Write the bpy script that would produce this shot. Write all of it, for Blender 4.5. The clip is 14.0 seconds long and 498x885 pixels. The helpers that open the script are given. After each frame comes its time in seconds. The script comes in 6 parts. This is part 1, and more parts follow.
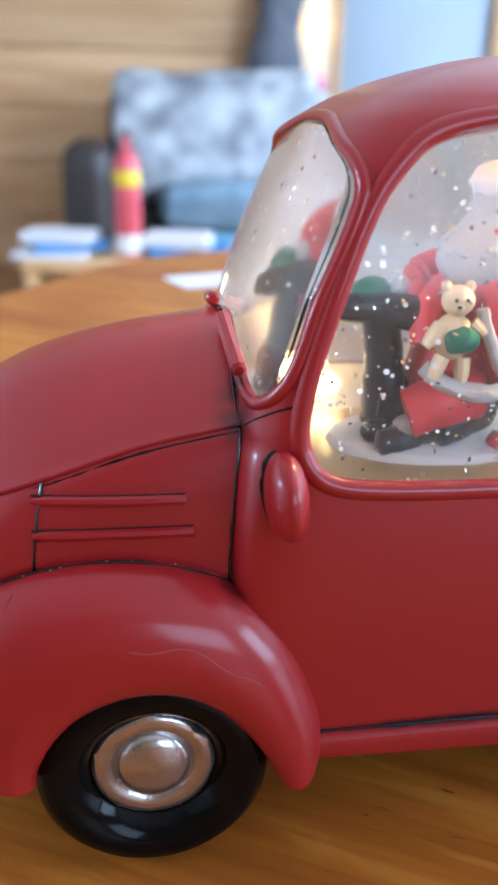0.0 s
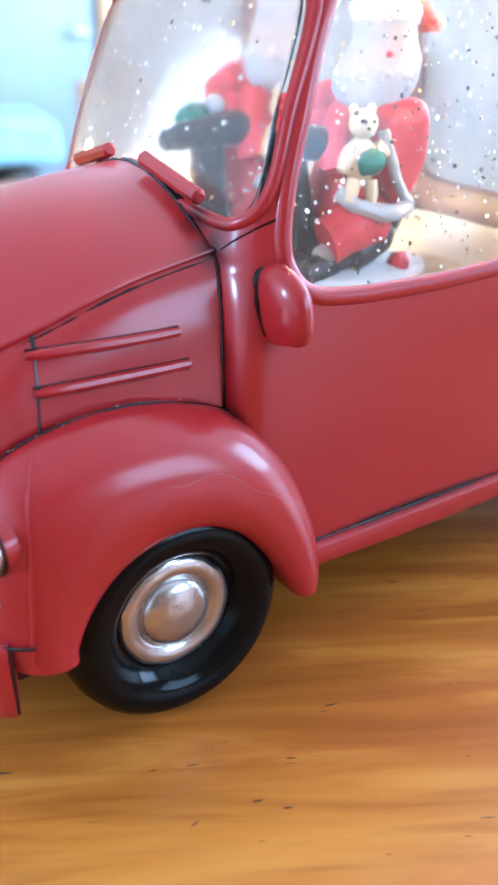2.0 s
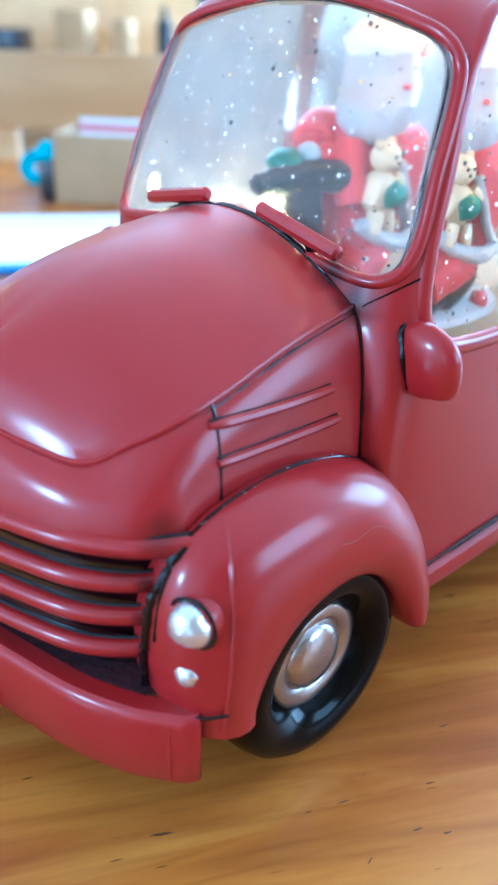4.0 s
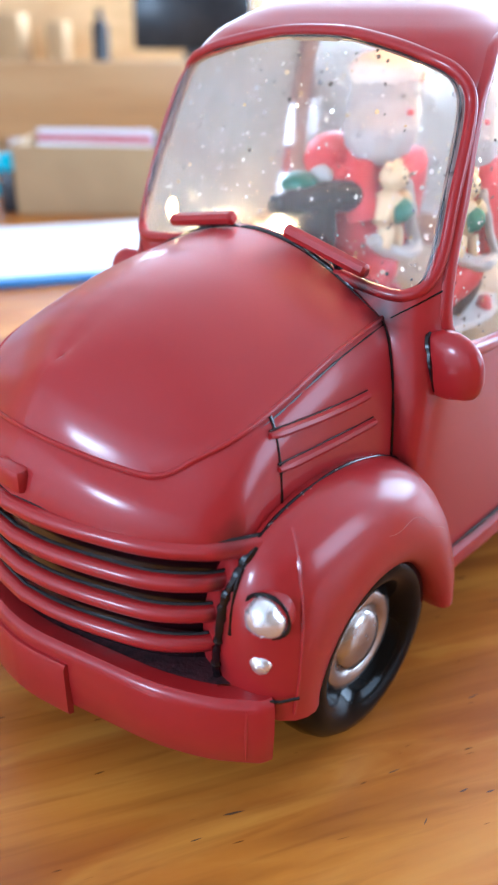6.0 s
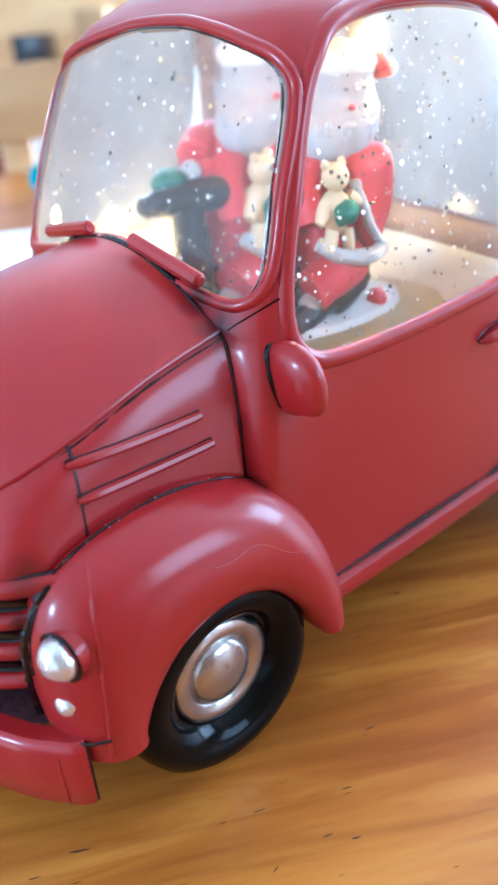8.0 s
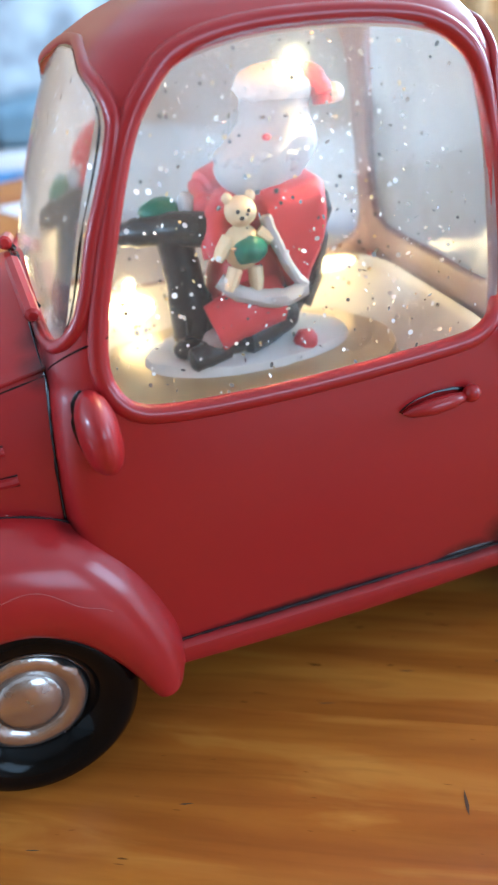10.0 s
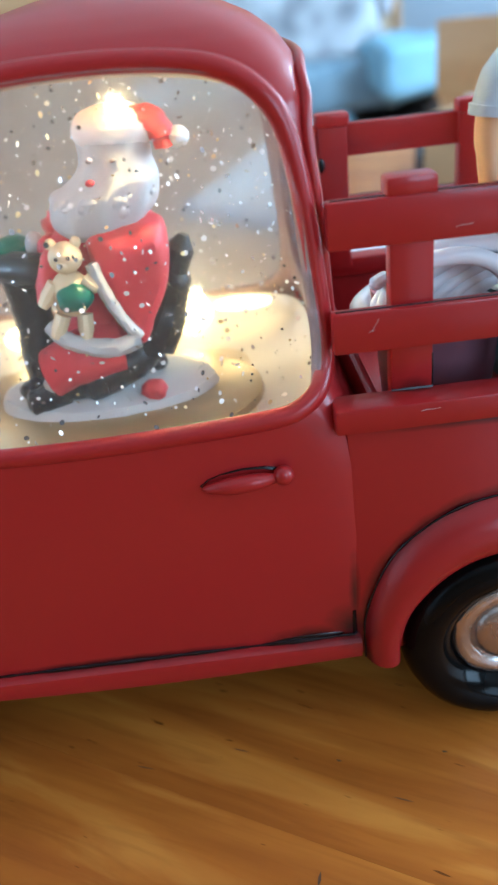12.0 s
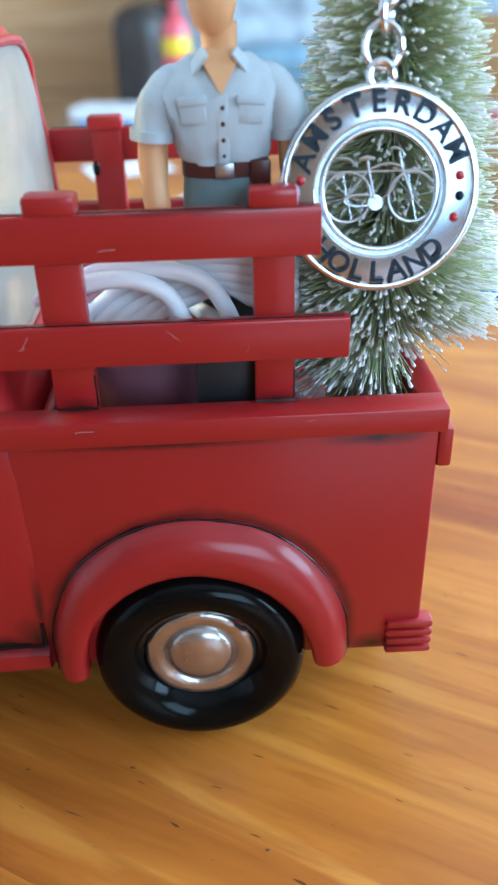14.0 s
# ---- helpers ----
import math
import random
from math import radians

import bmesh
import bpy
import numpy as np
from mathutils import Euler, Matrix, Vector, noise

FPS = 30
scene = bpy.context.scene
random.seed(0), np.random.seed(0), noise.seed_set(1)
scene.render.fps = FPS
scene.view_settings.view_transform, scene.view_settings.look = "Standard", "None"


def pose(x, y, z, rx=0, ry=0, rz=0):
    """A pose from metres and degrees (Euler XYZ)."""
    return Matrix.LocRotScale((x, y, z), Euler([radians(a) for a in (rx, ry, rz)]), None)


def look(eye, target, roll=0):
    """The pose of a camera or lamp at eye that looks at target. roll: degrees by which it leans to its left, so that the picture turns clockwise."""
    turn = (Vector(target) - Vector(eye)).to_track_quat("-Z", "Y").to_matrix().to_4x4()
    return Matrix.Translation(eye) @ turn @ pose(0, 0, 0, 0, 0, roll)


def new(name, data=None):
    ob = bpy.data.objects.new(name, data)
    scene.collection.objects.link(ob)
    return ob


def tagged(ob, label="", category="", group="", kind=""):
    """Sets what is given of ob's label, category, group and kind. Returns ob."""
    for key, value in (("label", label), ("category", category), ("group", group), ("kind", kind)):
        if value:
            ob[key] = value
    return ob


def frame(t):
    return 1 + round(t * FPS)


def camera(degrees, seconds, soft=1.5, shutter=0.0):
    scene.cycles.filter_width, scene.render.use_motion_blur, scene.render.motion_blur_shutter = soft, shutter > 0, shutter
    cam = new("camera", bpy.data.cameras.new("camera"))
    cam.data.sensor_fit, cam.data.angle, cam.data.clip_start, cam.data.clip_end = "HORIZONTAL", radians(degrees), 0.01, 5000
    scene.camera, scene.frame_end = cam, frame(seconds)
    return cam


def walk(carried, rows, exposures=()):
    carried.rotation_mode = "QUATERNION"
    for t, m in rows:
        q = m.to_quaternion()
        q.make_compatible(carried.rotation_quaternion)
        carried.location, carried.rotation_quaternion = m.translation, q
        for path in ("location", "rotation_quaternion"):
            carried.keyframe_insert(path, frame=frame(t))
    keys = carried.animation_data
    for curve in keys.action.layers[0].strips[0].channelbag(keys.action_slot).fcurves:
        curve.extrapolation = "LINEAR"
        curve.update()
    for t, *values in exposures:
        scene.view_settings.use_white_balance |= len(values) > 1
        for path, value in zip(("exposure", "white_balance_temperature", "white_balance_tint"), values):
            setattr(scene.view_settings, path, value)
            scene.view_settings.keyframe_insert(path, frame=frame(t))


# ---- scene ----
cam = camera(34.26, 14.0, soft=2.3)
PATH = [
    (0, -0.0016, -0.1177, 0.1334, 68.08, -1.08, -8.39),
    (0.5, -0.0147, -0.1198, 0.1338, 67.90, -4.24, -16.38),
    (1, -0.0307, -0.1197, 0.1245, 67.54, -3.41, -19.10),
    (1.5, -0.0402, -0.1194, 0.1144, 66.09, -0.32, -29.03),
    (2, -0.0552, -0.1096, 0.1139, 64.75, 0.20, -33.28),
    (2.5, -0.0697, -0.0984, 0.1224, 64.78, -3.95, -41.27),
    (3, -0.0822, -0.0898, 0.1198, 63.55, -3.23, -42.30),
    (3.5, -0.0861, -0.0809, 0.1274, 63.47, -2.42, -42.90),
    (4, -0.0933, -0.0750, 0.1271, 63.04, -2.06, -43.57),
    (4.2, -0.0930, -0.0739, 0.1265, 62.86, -2.07, -44.79),
    (6.3, -0.1139, -0.0693, 0.1343, 62.90, -0.83, -48.52),
    (6.5, -0.1086, -0.0708, 0.1334, 62.77, -0.91, -49.06),
    (7, -0.1007, -0.0771, 0.1321, 62.52, -0.80, -49.51),
    (7.5, -0.0870, -0.0861, 0.1340, 62.21, 1.11, -46.68),
    (8, -0.0680, -0.0971, 0.1351, 61.69, 4.19, -41.68),
    (8.2, -0.0593, -0.1011, 0.1353, 61.31, 5.28, -39.91),
    (10.3, 0.0219, -0.1269, 0.1380, 61.43, 4.36, -16.93),
    (10.5, 0.0293, -0.1286, 0.1377, 61.54, 4.33, -15.43),
    (11, 0.0561, -0.1308, 0.1416, 60.92, 5.47, -10.98),
    (11.5, 0.0764, -0.1272, 0.1443, 61.00, 5.54, -7.08),
    (12, 0.0878, -0.1240, 0.1413, 61.04, 5.56, -3.97),
    (12.5, 0.0994, -0.1222, 0.1400, 60.95, 4.40, -3.52),
    (13, 0.1174, -0.1223, 0.1379, 60.37, 3.47, -2.29),
    (13.5, 0.1345, -0.1233, 0.1410, 60.07, 2.64, -2.01),
    (14, 0.1458, -0.1228, 0.1438, 59.65, 1.41, -2.59),
]
walk(cam, [(t, pose(x, y, z, rx, ry, rz)) for t, x, y, z, rx, ry, rz in PATH],
     [(0, 0.44, 5300, 10), (0.5, 0.46, 5500, 13), (1, 0.62, 5600, 18), (1.5, 1.02, 5300, 13), (2, 1.16, 4750, 5), (2.6, 1.16, 4450, 1), (3, 1.04, 4300, -2), (4.2, 1.03, 4200, -4), (6.3, 0.87, 5300, 10), (8.2, 1.06, 4750, 3), (10.3, 0.46, 5050, 2), (11.5, 0.34, 5000, 1), (12.5, 0.40, 5000, -2), (13.5, 0.72, 4900, -4), (14, 0.58, 4950, -3)])
# depth of field of a phone held close to the toy
cam.data.dof.use_dof = True
cam.data.dof.focus_distance = 0.152
cam.data.dof.aperture_fstop = 22.0

# ---------------------------------------------------------------- light
world = bpy.data.worlds.new("sky")
scene.world = world
world.use_nodes = True
wn, wl = world.node_tree.nodes, world.node_tree.links
wn.clear()
sky = wn.new("ShaderNodeTexSky")
sky.sky_type, sky.sun_disc = "NISHITA", False
sky.sun_elevation, sky.sun_rotation = radians(38), radians(200)
wbg = wn.new("ShaderNodeBackground")
wbg.inputs["Strength"].default_value = 0.12
wout = wn.new("ShaderNodeOutputWorld")
wl.new(sky.outputs[0], wbg.inputs[0])
wl.new(wbg.outputs[0], wout.inputs[0])


def area_lamp(name, m, sx, sy, watts, colour):
    d = bpy.data.lights.new(name, "AREA")
    d.shape, d.size, d.size_y, d.energy, d.color = "RECTANGLE", sx, sy, watts, colour
    ob = new(name, d)
    ob.matrix_world = m
    return ob


def point_lamp(name, place, watts, radius, colour):
    d = bpy.data.lights.new(name, "POINT")
    d.energy, d.shadow_soft_size, d.color = watts, radius, colour
    ob = new(name, d)
    ob.location = place
    return ob


# daylight through the windows of the room
area_lamp("daylight_front", look((1.0, -1.86, 0.72), (0.3, 0.0, 0.1)), 1.1, 0.8, 12.0, (0.74, 0.88, 1.0))
area_lamp("daylight_east", look((2.86, -0.9, 0.75), (0.0, -0.3, 0.0)), 1.1, 1.1, 32.0, (0.74, 0.88, 1.0))
area_lamp("daylight_west", look((-2.16, 0.3, 0.75), (0.0, 0.1, 0.2)), 0.32, 0.30, 17.0, (0.74, 0.88, 1.0))
area_lamp("daylight_side", look((2.86, 1.4, 0.86), (0.0, 0.9, 0.3)), 2.2, 1.36, 165.0, (0.80, 0.91, 1.0))
# added fill that brightens the far wall and ceiling, no window known there
area_lamp("fill_far", look((2.86, 3.6, 0.75), (0.9, 3.9, 1.1)), 1.6, 1.2, 40.0, (0.86, 0.93, 1.0))
# warm bulbs in the snow globe: one lowered to the hat, two at the floor
WARM = (1.0, 0.68, 0.27)
point_lamp("globe_bulb_roof", (0.0735, 0.0360, 0.1253), 0.11, 0.0012, WARM)
point_lamp("globe_bulb_floor", (0.042, 0.076, 0.0795), 0.005, 0.001, WARM)
point_lamp("globe_bulb_floor", (0.082, 0.076, 0.0795), 0.012, 0.001, WARM)


# ---------------------------------------------------------------- materials
def mat(name, colour, rough=0.5, metal=0.0, coat=0.0, transmission=0.0, ior=1.45, spec=0.5):
    m = bpy.data.materials.new(name)
    m.use_nodes = True
    b = m.node_tree.nodes["Principled BSDF"]
    b.inputs["Base Color"].default_value = (*colour, 1)
    b.inputs["Roughness"].default_value = rough
    b.inputs["Metallic"].default_value = metal
    b.inputs["Coat Weight"].default_value = coat
    b.inputs["Coat Roughness"].default_value = 0.12
    b.inputs["Transmission Weight"].default_value = transmission
    b.inputs["IOR"].default_value = ior
    b.inputs["Specular IOR Level"].default_value = spec
    return m


def vary(m, colour2, scale=40.0, amount=0.5, detail=4.0, stretch=(1, 1, 1), turn=0.0, bump=0.0, bump_scale=None, rough=None, span=0.25):
    """Two-tone noise over the base colour, with bump and roughness variation."""
    t = m.node_tree
    n, l = t.nodes, t.links
    b = n["Principled BSDF"]
    geo = n.new("ShaderNodeNewGeometry")
    mp = n.new("ShaderNodeMapping")
    mp.inputs["Rotation"].default_value = (0, 0, turn)
    mp.inputs["Scale"].default_value = stretch
    l.new(geo.outputs["Position"], mp.inputs[0])
    nz = n.new("ShaderNodeTexNoise")
    nz.inputs["Scale"].default_value, nz.inputs["Detail"].default_value = scale, detail
    l.new(mp.outputs[0], nz.inputs["Vector"])
    ramp = n.new("ShaderNodeMapRange")
    ramp.inputs[1].default_value, ramp.inputs[2].default_value = 0.5 - span, 0.5 + span
    ramp.inputs[4].default_value = amount
    l.new(nz.outputs[0], ramp.inputs[0])
    mx = n.new("ShaderNodeMix")
    mx.data_type = "RGBA"
    mx.inputs[6].default_value = b.inputs["Base Color"].default_value
    mx.inputs[7].default_value = (*colour2, 1)
    l.new(ramp.outputs[0], mx.inputs[0])
    l.new(mx.outputs[2], b.inputs["Base Color"])
    if rough:
        rr = n.new("ShaderNodeMapRange")
        rr.inputs[3].default_value, rr.inputs[4].default_value = rough
        l.new(nz.outputs[0], rr.inputs[0])
        l.new(rr.outputs[0], b.inputs["Roughness"])
    if bump:
        nb = n.new("ShaderNodeTexNoise")
        nb.inputs["Scale"].default_value, nb.inputs["Detail"].default_value = bump_scale or scale * 6, 3
        l.new(mp.outputs[0], nb.inputs["Vector"])
        bp = n.new("ShaderNodeBump")
        bp.inputs["Strength"].default_value, bp.inputs["Distance"].default_value = bump, 0.0004
        l.new(nb.outputs[0], bp.inputs["Height"])
        l.new(bp.outputs[0], b.inputs["Normal"])
    return m


def wood(name, light, dark, turn, scale=1.0, rough=0.3, coat=0.0, board_random=0.25, axis=0, figured=0.0):
    """Pine: long stretched grain, broad rings, knots by a second noise and a tone for each board."""
    m = mat(name, light, rough, coat=coat)
    t = m.node_tree
    n, l = t.nodes, t.links
    b = n["Principled BSDF"]
    geo = n.new("ShaderNodeNewGeometry")
    info = n.new("ShaderNodeObjectInfo")
    mp = n.new("ShaderNodeMapping")
    mp.inputs["Rotation"].default_value = (0, 0, turn)
    l.new(geo.outputs["Position"], mp.inputs[0])
    off = n.new("ShaderNodeVectorMath")
    off.operation = "SCALE"
    off.inputs[0].default_value = (3.1, 1.7, 2.3)
    l.new(info.outputs["Random"], off.inputs["Scale"])
    add = n.new("ShaderNodeVectorMath")
    l.new(mp.outputs[0], add.inputs[0])
    l.new(off.outputs[0], add.inputs[1])

    def streaks(along, across, detail, distortion):
        s = n.new("ShaderNodeVectorMath")
        s.operation = "MULTIPLY"
        v = [across * scale] * 3
        v[axis] = along * scale
        s.inputs[1].default_value = v
        l.new(add.outputs[0], s.inputs[0])
        z = n.new("ShaderNodeTexNoise")
        z.inputs["Scale"].default_value = 1.0
        z.inputs["Detail"].default_value = detail
        z.inputs["Distortion"].default_value = distortion
        l.new(s.outputs[0], z.inputs["Vector"])
        return z

    broad = streaks(2.2, 26.0, 3.0, 0.7)
    fine = streaks(9.0, 330.0, 4.0, 0.2)
    knot = streaks(7.0, 16.0, 1.0, 0.0)

    def ranged(z, lo, hi, a, c):
        r = n.new("ShaderNodeMapRange")
        for i, v in zip((1, 2, 3, 4), (lo, hi, a, c)):
            r.inputs[i].default_value = v
        l.new(z, r.inputs[0])
        return r.outputs[0]

    def mixed(f, c1, c2):
        x = n.new("ShaderNodeMix")
        x.data_type = "RGBA"
        l.new(f, x.inputs[0])
        for i, c in ((6, c1), (7, c2)):
            if isinstance(c, tuple):
                x.inputs[i].default_value = (*c, 1)
            else:
                l.new(c, x.inputs[i])
        return x.outputs[2]

    base = mixed(ranged(broad.outputs[0], 0.36, 0.66, 0, 1), light, dark)
    base = mixed(ranged(fine.outputs[0], 0.55, 0.75, 0, 0.30), base, tuple(v * 0.6 for v in dark))
    if figured:
        flame = streaks(11.0, 85.0, 6.0, 0.9)
        vein = streaks(30.0, 300.0, 5.0, 0.7)
        speck = streaks(150.0, 900.0, 1.0, 0.0)
        base = mixed(ranged(flame.outputs[0], 0.50, 0.68, 0, 0.50 * figured), base, tuple(v * 0.68 for v in dark))
        base = mixed(ranged(flame.outputs[0], 0.34, 0.48, 0.75 * figured, 0), base, tuple(min(1.0, v * k) for v, k in zip(light, (1.2, 1.4, 1.9))))
        base = mixed(ranged(vein.outputs[0], 0.52, 0.70, 0, 0.34 * figured), base, tuple(v * 0.6 for v in dark))
        base = mixed(ranged(speck.outputs[0], 0.745, 0.79, 0, 0.8), base, tuple(v * 0.22 for v in dark))
    base = mixed(ranged(knot.outputs[0], 0.74, 0.82, 0, 0.7), base, tuple(v * 0.35 for v in dark))
    hs = n.new("ShaderNodeHueSaturation")
    l.new(base, hs.inputs["Color"])
    l.new(ranged(info.outputs["Random"], 0, 1, 1 - board_random, 1 + board_random), hs.inputs["Value"])
    l.new(hs.outputs[0], b.inputs["Base Color"])
    l.new(ranged(fine.outputs[0], 0.3, 0.7, rough * 0.8, rough * 1.3), b.inputs["Roughness"])
    bp = n.new("ShaderNodeBump")
    bp.inputs["Strength"].default_value, bp.inputs["Distance"].default_value = 0.12, 0.0003
    l.new(fine.outputs[0], bp.inputs["Height"])
    l.new(bp.outputs[0], b.inputs["Normal"])
    return m


GRAIN = radians(-29)
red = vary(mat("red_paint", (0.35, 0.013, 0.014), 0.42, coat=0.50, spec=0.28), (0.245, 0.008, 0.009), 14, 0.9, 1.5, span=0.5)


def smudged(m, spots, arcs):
    """Black antiquing wash left in the corners of the mould, broken up by noise, as spots (x, y, z, reach along x, y,
    z); arcs (x, y, z, radius, reach) put the halo of shade and wash round a wing into the colour; in millimetres.
    """
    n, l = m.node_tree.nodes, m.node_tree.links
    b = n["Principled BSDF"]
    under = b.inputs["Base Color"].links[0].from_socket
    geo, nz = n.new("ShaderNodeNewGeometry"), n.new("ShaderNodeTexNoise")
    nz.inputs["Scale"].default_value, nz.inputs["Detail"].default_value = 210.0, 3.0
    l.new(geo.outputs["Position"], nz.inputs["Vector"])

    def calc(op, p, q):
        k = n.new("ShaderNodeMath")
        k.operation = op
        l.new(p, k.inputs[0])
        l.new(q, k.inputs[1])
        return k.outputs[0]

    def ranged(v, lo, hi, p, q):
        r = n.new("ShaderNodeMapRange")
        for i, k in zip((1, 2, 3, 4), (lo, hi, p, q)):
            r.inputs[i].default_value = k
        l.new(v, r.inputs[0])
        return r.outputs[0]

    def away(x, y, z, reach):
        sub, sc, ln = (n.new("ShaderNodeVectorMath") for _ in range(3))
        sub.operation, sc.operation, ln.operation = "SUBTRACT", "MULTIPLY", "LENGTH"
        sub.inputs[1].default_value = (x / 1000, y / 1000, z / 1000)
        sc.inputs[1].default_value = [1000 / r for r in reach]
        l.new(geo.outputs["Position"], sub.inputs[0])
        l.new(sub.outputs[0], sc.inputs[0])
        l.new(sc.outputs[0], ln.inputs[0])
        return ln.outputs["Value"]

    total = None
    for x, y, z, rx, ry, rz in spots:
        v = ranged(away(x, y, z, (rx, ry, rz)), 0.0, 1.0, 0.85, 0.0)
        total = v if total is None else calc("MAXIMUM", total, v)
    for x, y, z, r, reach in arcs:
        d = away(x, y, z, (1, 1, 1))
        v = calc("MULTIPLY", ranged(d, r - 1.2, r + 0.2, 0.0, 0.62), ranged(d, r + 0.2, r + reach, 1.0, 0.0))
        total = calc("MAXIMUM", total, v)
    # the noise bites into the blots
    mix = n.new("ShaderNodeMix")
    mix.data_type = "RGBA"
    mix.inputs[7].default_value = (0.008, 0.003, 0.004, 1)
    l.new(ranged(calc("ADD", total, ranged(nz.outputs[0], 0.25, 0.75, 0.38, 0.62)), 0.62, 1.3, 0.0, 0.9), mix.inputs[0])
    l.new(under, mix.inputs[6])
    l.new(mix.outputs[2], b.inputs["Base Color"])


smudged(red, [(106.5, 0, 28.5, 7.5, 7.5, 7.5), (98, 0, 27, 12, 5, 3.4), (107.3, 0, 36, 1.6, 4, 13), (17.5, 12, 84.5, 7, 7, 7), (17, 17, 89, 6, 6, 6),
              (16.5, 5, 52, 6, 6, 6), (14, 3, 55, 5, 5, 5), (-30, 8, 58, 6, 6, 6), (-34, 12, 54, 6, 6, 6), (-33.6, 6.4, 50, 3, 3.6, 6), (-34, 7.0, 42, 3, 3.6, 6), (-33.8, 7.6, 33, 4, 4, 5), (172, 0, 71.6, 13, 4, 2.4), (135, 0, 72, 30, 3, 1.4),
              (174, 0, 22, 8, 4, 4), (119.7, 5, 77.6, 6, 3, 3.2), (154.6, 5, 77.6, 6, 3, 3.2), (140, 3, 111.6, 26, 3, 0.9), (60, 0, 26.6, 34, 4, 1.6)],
        # halo outside the rear wing, its shade and wash put into the paint
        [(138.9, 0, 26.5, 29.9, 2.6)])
red_bsdf = red.node_tree.nodes["Principled BSDF"]
red_bsdf.inputs["Coat Roughness"].default_value = 0.18
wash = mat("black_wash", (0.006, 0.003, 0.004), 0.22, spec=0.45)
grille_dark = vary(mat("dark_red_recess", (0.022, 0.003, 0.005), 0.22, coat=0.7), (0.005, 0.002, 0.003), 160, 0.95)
tyre_black = vary(mat("glossy_black_rubber", (0.003, 0.003, 0.003), 0.14, coat=0.0, spec=0.14), (0.005, 0.0045, 0.004), 60, 0.6, rough=(0.10, 0.18))
silver = vary(mat("silver_paint", (0.58, 0.55, 0.53), 0.3, metal=0.9), (0.36, 0.31, 0.28), 220, 0.9, bump=0.25, bump_scale=700, rough=(0.14, 0.34))
lamp_silver = vary(mat("bright_silver_paint", (0.88, 0.88, 0.90), 0.25, metal=0.8), (0.70, 0.69, 0.69), 200, 0.6, bump=0.3, bump_scale=600, rough=(0.18, 0.34))
chrome = vary(mat("nickel", (0.72, 0.74, 0.78), 0.10, metal=1.0), (0.52, 0.54, 0.58), 300, 0.5, rough=(0.06, 0.2))
nickel_dark = vary(mat("dull_nickel", (0.42, 0.44, 0.46), 0.24, metal=1.0), (0.26, 0.28, 0.30), 400, 0.6, rough=(0.16, 0.34))
enamel_blue = mat("dark_blue_enamel", (0.006, 0.010, 0.020), 0.35, spec=0.3)
enamel_red = mat("red_enamel", (0.42, 0.01, 0.015), 0.18, coat=0.5)


def cloudy(name, milk, tint, murk=0.0):
    """A plastic wall of the water-filled globe: bends light like water and is a little milky with glitter dust."""
    m = bpy.data.materials.new(name)
    m.use_nodes = True
    n, l = m.node_tree.nodes, m.node_tree.links
    n.clear()
    out = n.new("ShaderNodeOutputMaterial")
    clear = n.new("ShaderNodeBsdfGlass")
    clear.inputs["IOR"].default_value, clear.inputs["Roughness"].default_value = 1.33, murk
    glow = n.new("ShaderNodeBsdfTranslucent")
    glow.inputs[0].default_value = (*tint, 1)
    skin = n.new("ShaderNodeBsdfDiffuse")
    skin.inputs[0].default_value = (*tint, 1)
    both = n.new("ShaderNodeMixShader")
    both.inputs[0].default_value = 0.5
    l.new(glow.outputs[0], both.inputs[1])
    l.new(skin.outputs[0], both.inputs[2])
    body = n.new("ShaderNodeMixShader")
    geo, nz, rg = n.new("ShaderNodeNewGeometry"), n.new("ShaderNodeTexNoise"), n.new("ShaderNodeMapRange")
    nz.inputs["Scale"].default_value, nz.inputs["Detail"].default_value = 45.0, 2.0
    l.new(geo.outputs["Position"], nz.inputs["Vector"])
    rg.inputs[1].default_value, rg.inputs[2].default_value, rg.inputs[3].default_value, rg.inputs[4].default_value = 0.3, 0.7, milk * 0.75, milk * 1.25
    l.new(nz.outputs[0], rg.inputs[0])
    l.new(rg.outputs[0], body.inputs[0])
    l.new(clear.outputs[0], body.inputs[1])
    l.new(both.outputs[0], body.inputs[2])
    l.new(body.outputs[0], out.inputs[0])
    return m


pane_clear = cloudy("clear_plastic", 0.04, (0.95, 0.95, 0.95), 0.11)
pane_cloudy = cloudy("cloudy_plastic", 0.78, (0.31, 0.285, 0.255))
pane_rear = cloudy("dull_cloudy_plastic", 0.92, (0.30, 0.285, 0.265))
pane_hazy = cloudy("hazy_plastic", 0.07, (0.66, 0.66, 0.66), 0.16)
globe_tan = vary(mat("gold_tan_floor", (0.50, 0.42, 0.29), 0.35), (0.40, 0.29, 0.14), 120, 0.6)
snow = vary(mat("white_snow_paint", (0.66, 0.65, 0.62), 0.55), (0.58, 0.56, 0.52), 150, 0.5, bump=0.3, bump_scale=600)
fig_red = vary(mat("figure_red", (0.60, 0.035, 0.04), 0.55), (0.48, 0.022, 0.028), 200, 0.6)
fig_black = vary(mat("figure_black", (0.006, 0.006, 0.006), 0.35), (0.015, 0.013, 0.012), 160, 0.5)
fig_white = vary(mat("figure_white", (0.50, 0.475, 0.45), 0.6), (0.40, 0.375, 0.35), 180, 0.5, bump=0.4, bump_scale=900)
fig_skin = vary(mat("figure_eye_grey", (0.20, 0.17, 0.16), 0.45), (0.34, 0.30, 0.28), 160, 0.4)
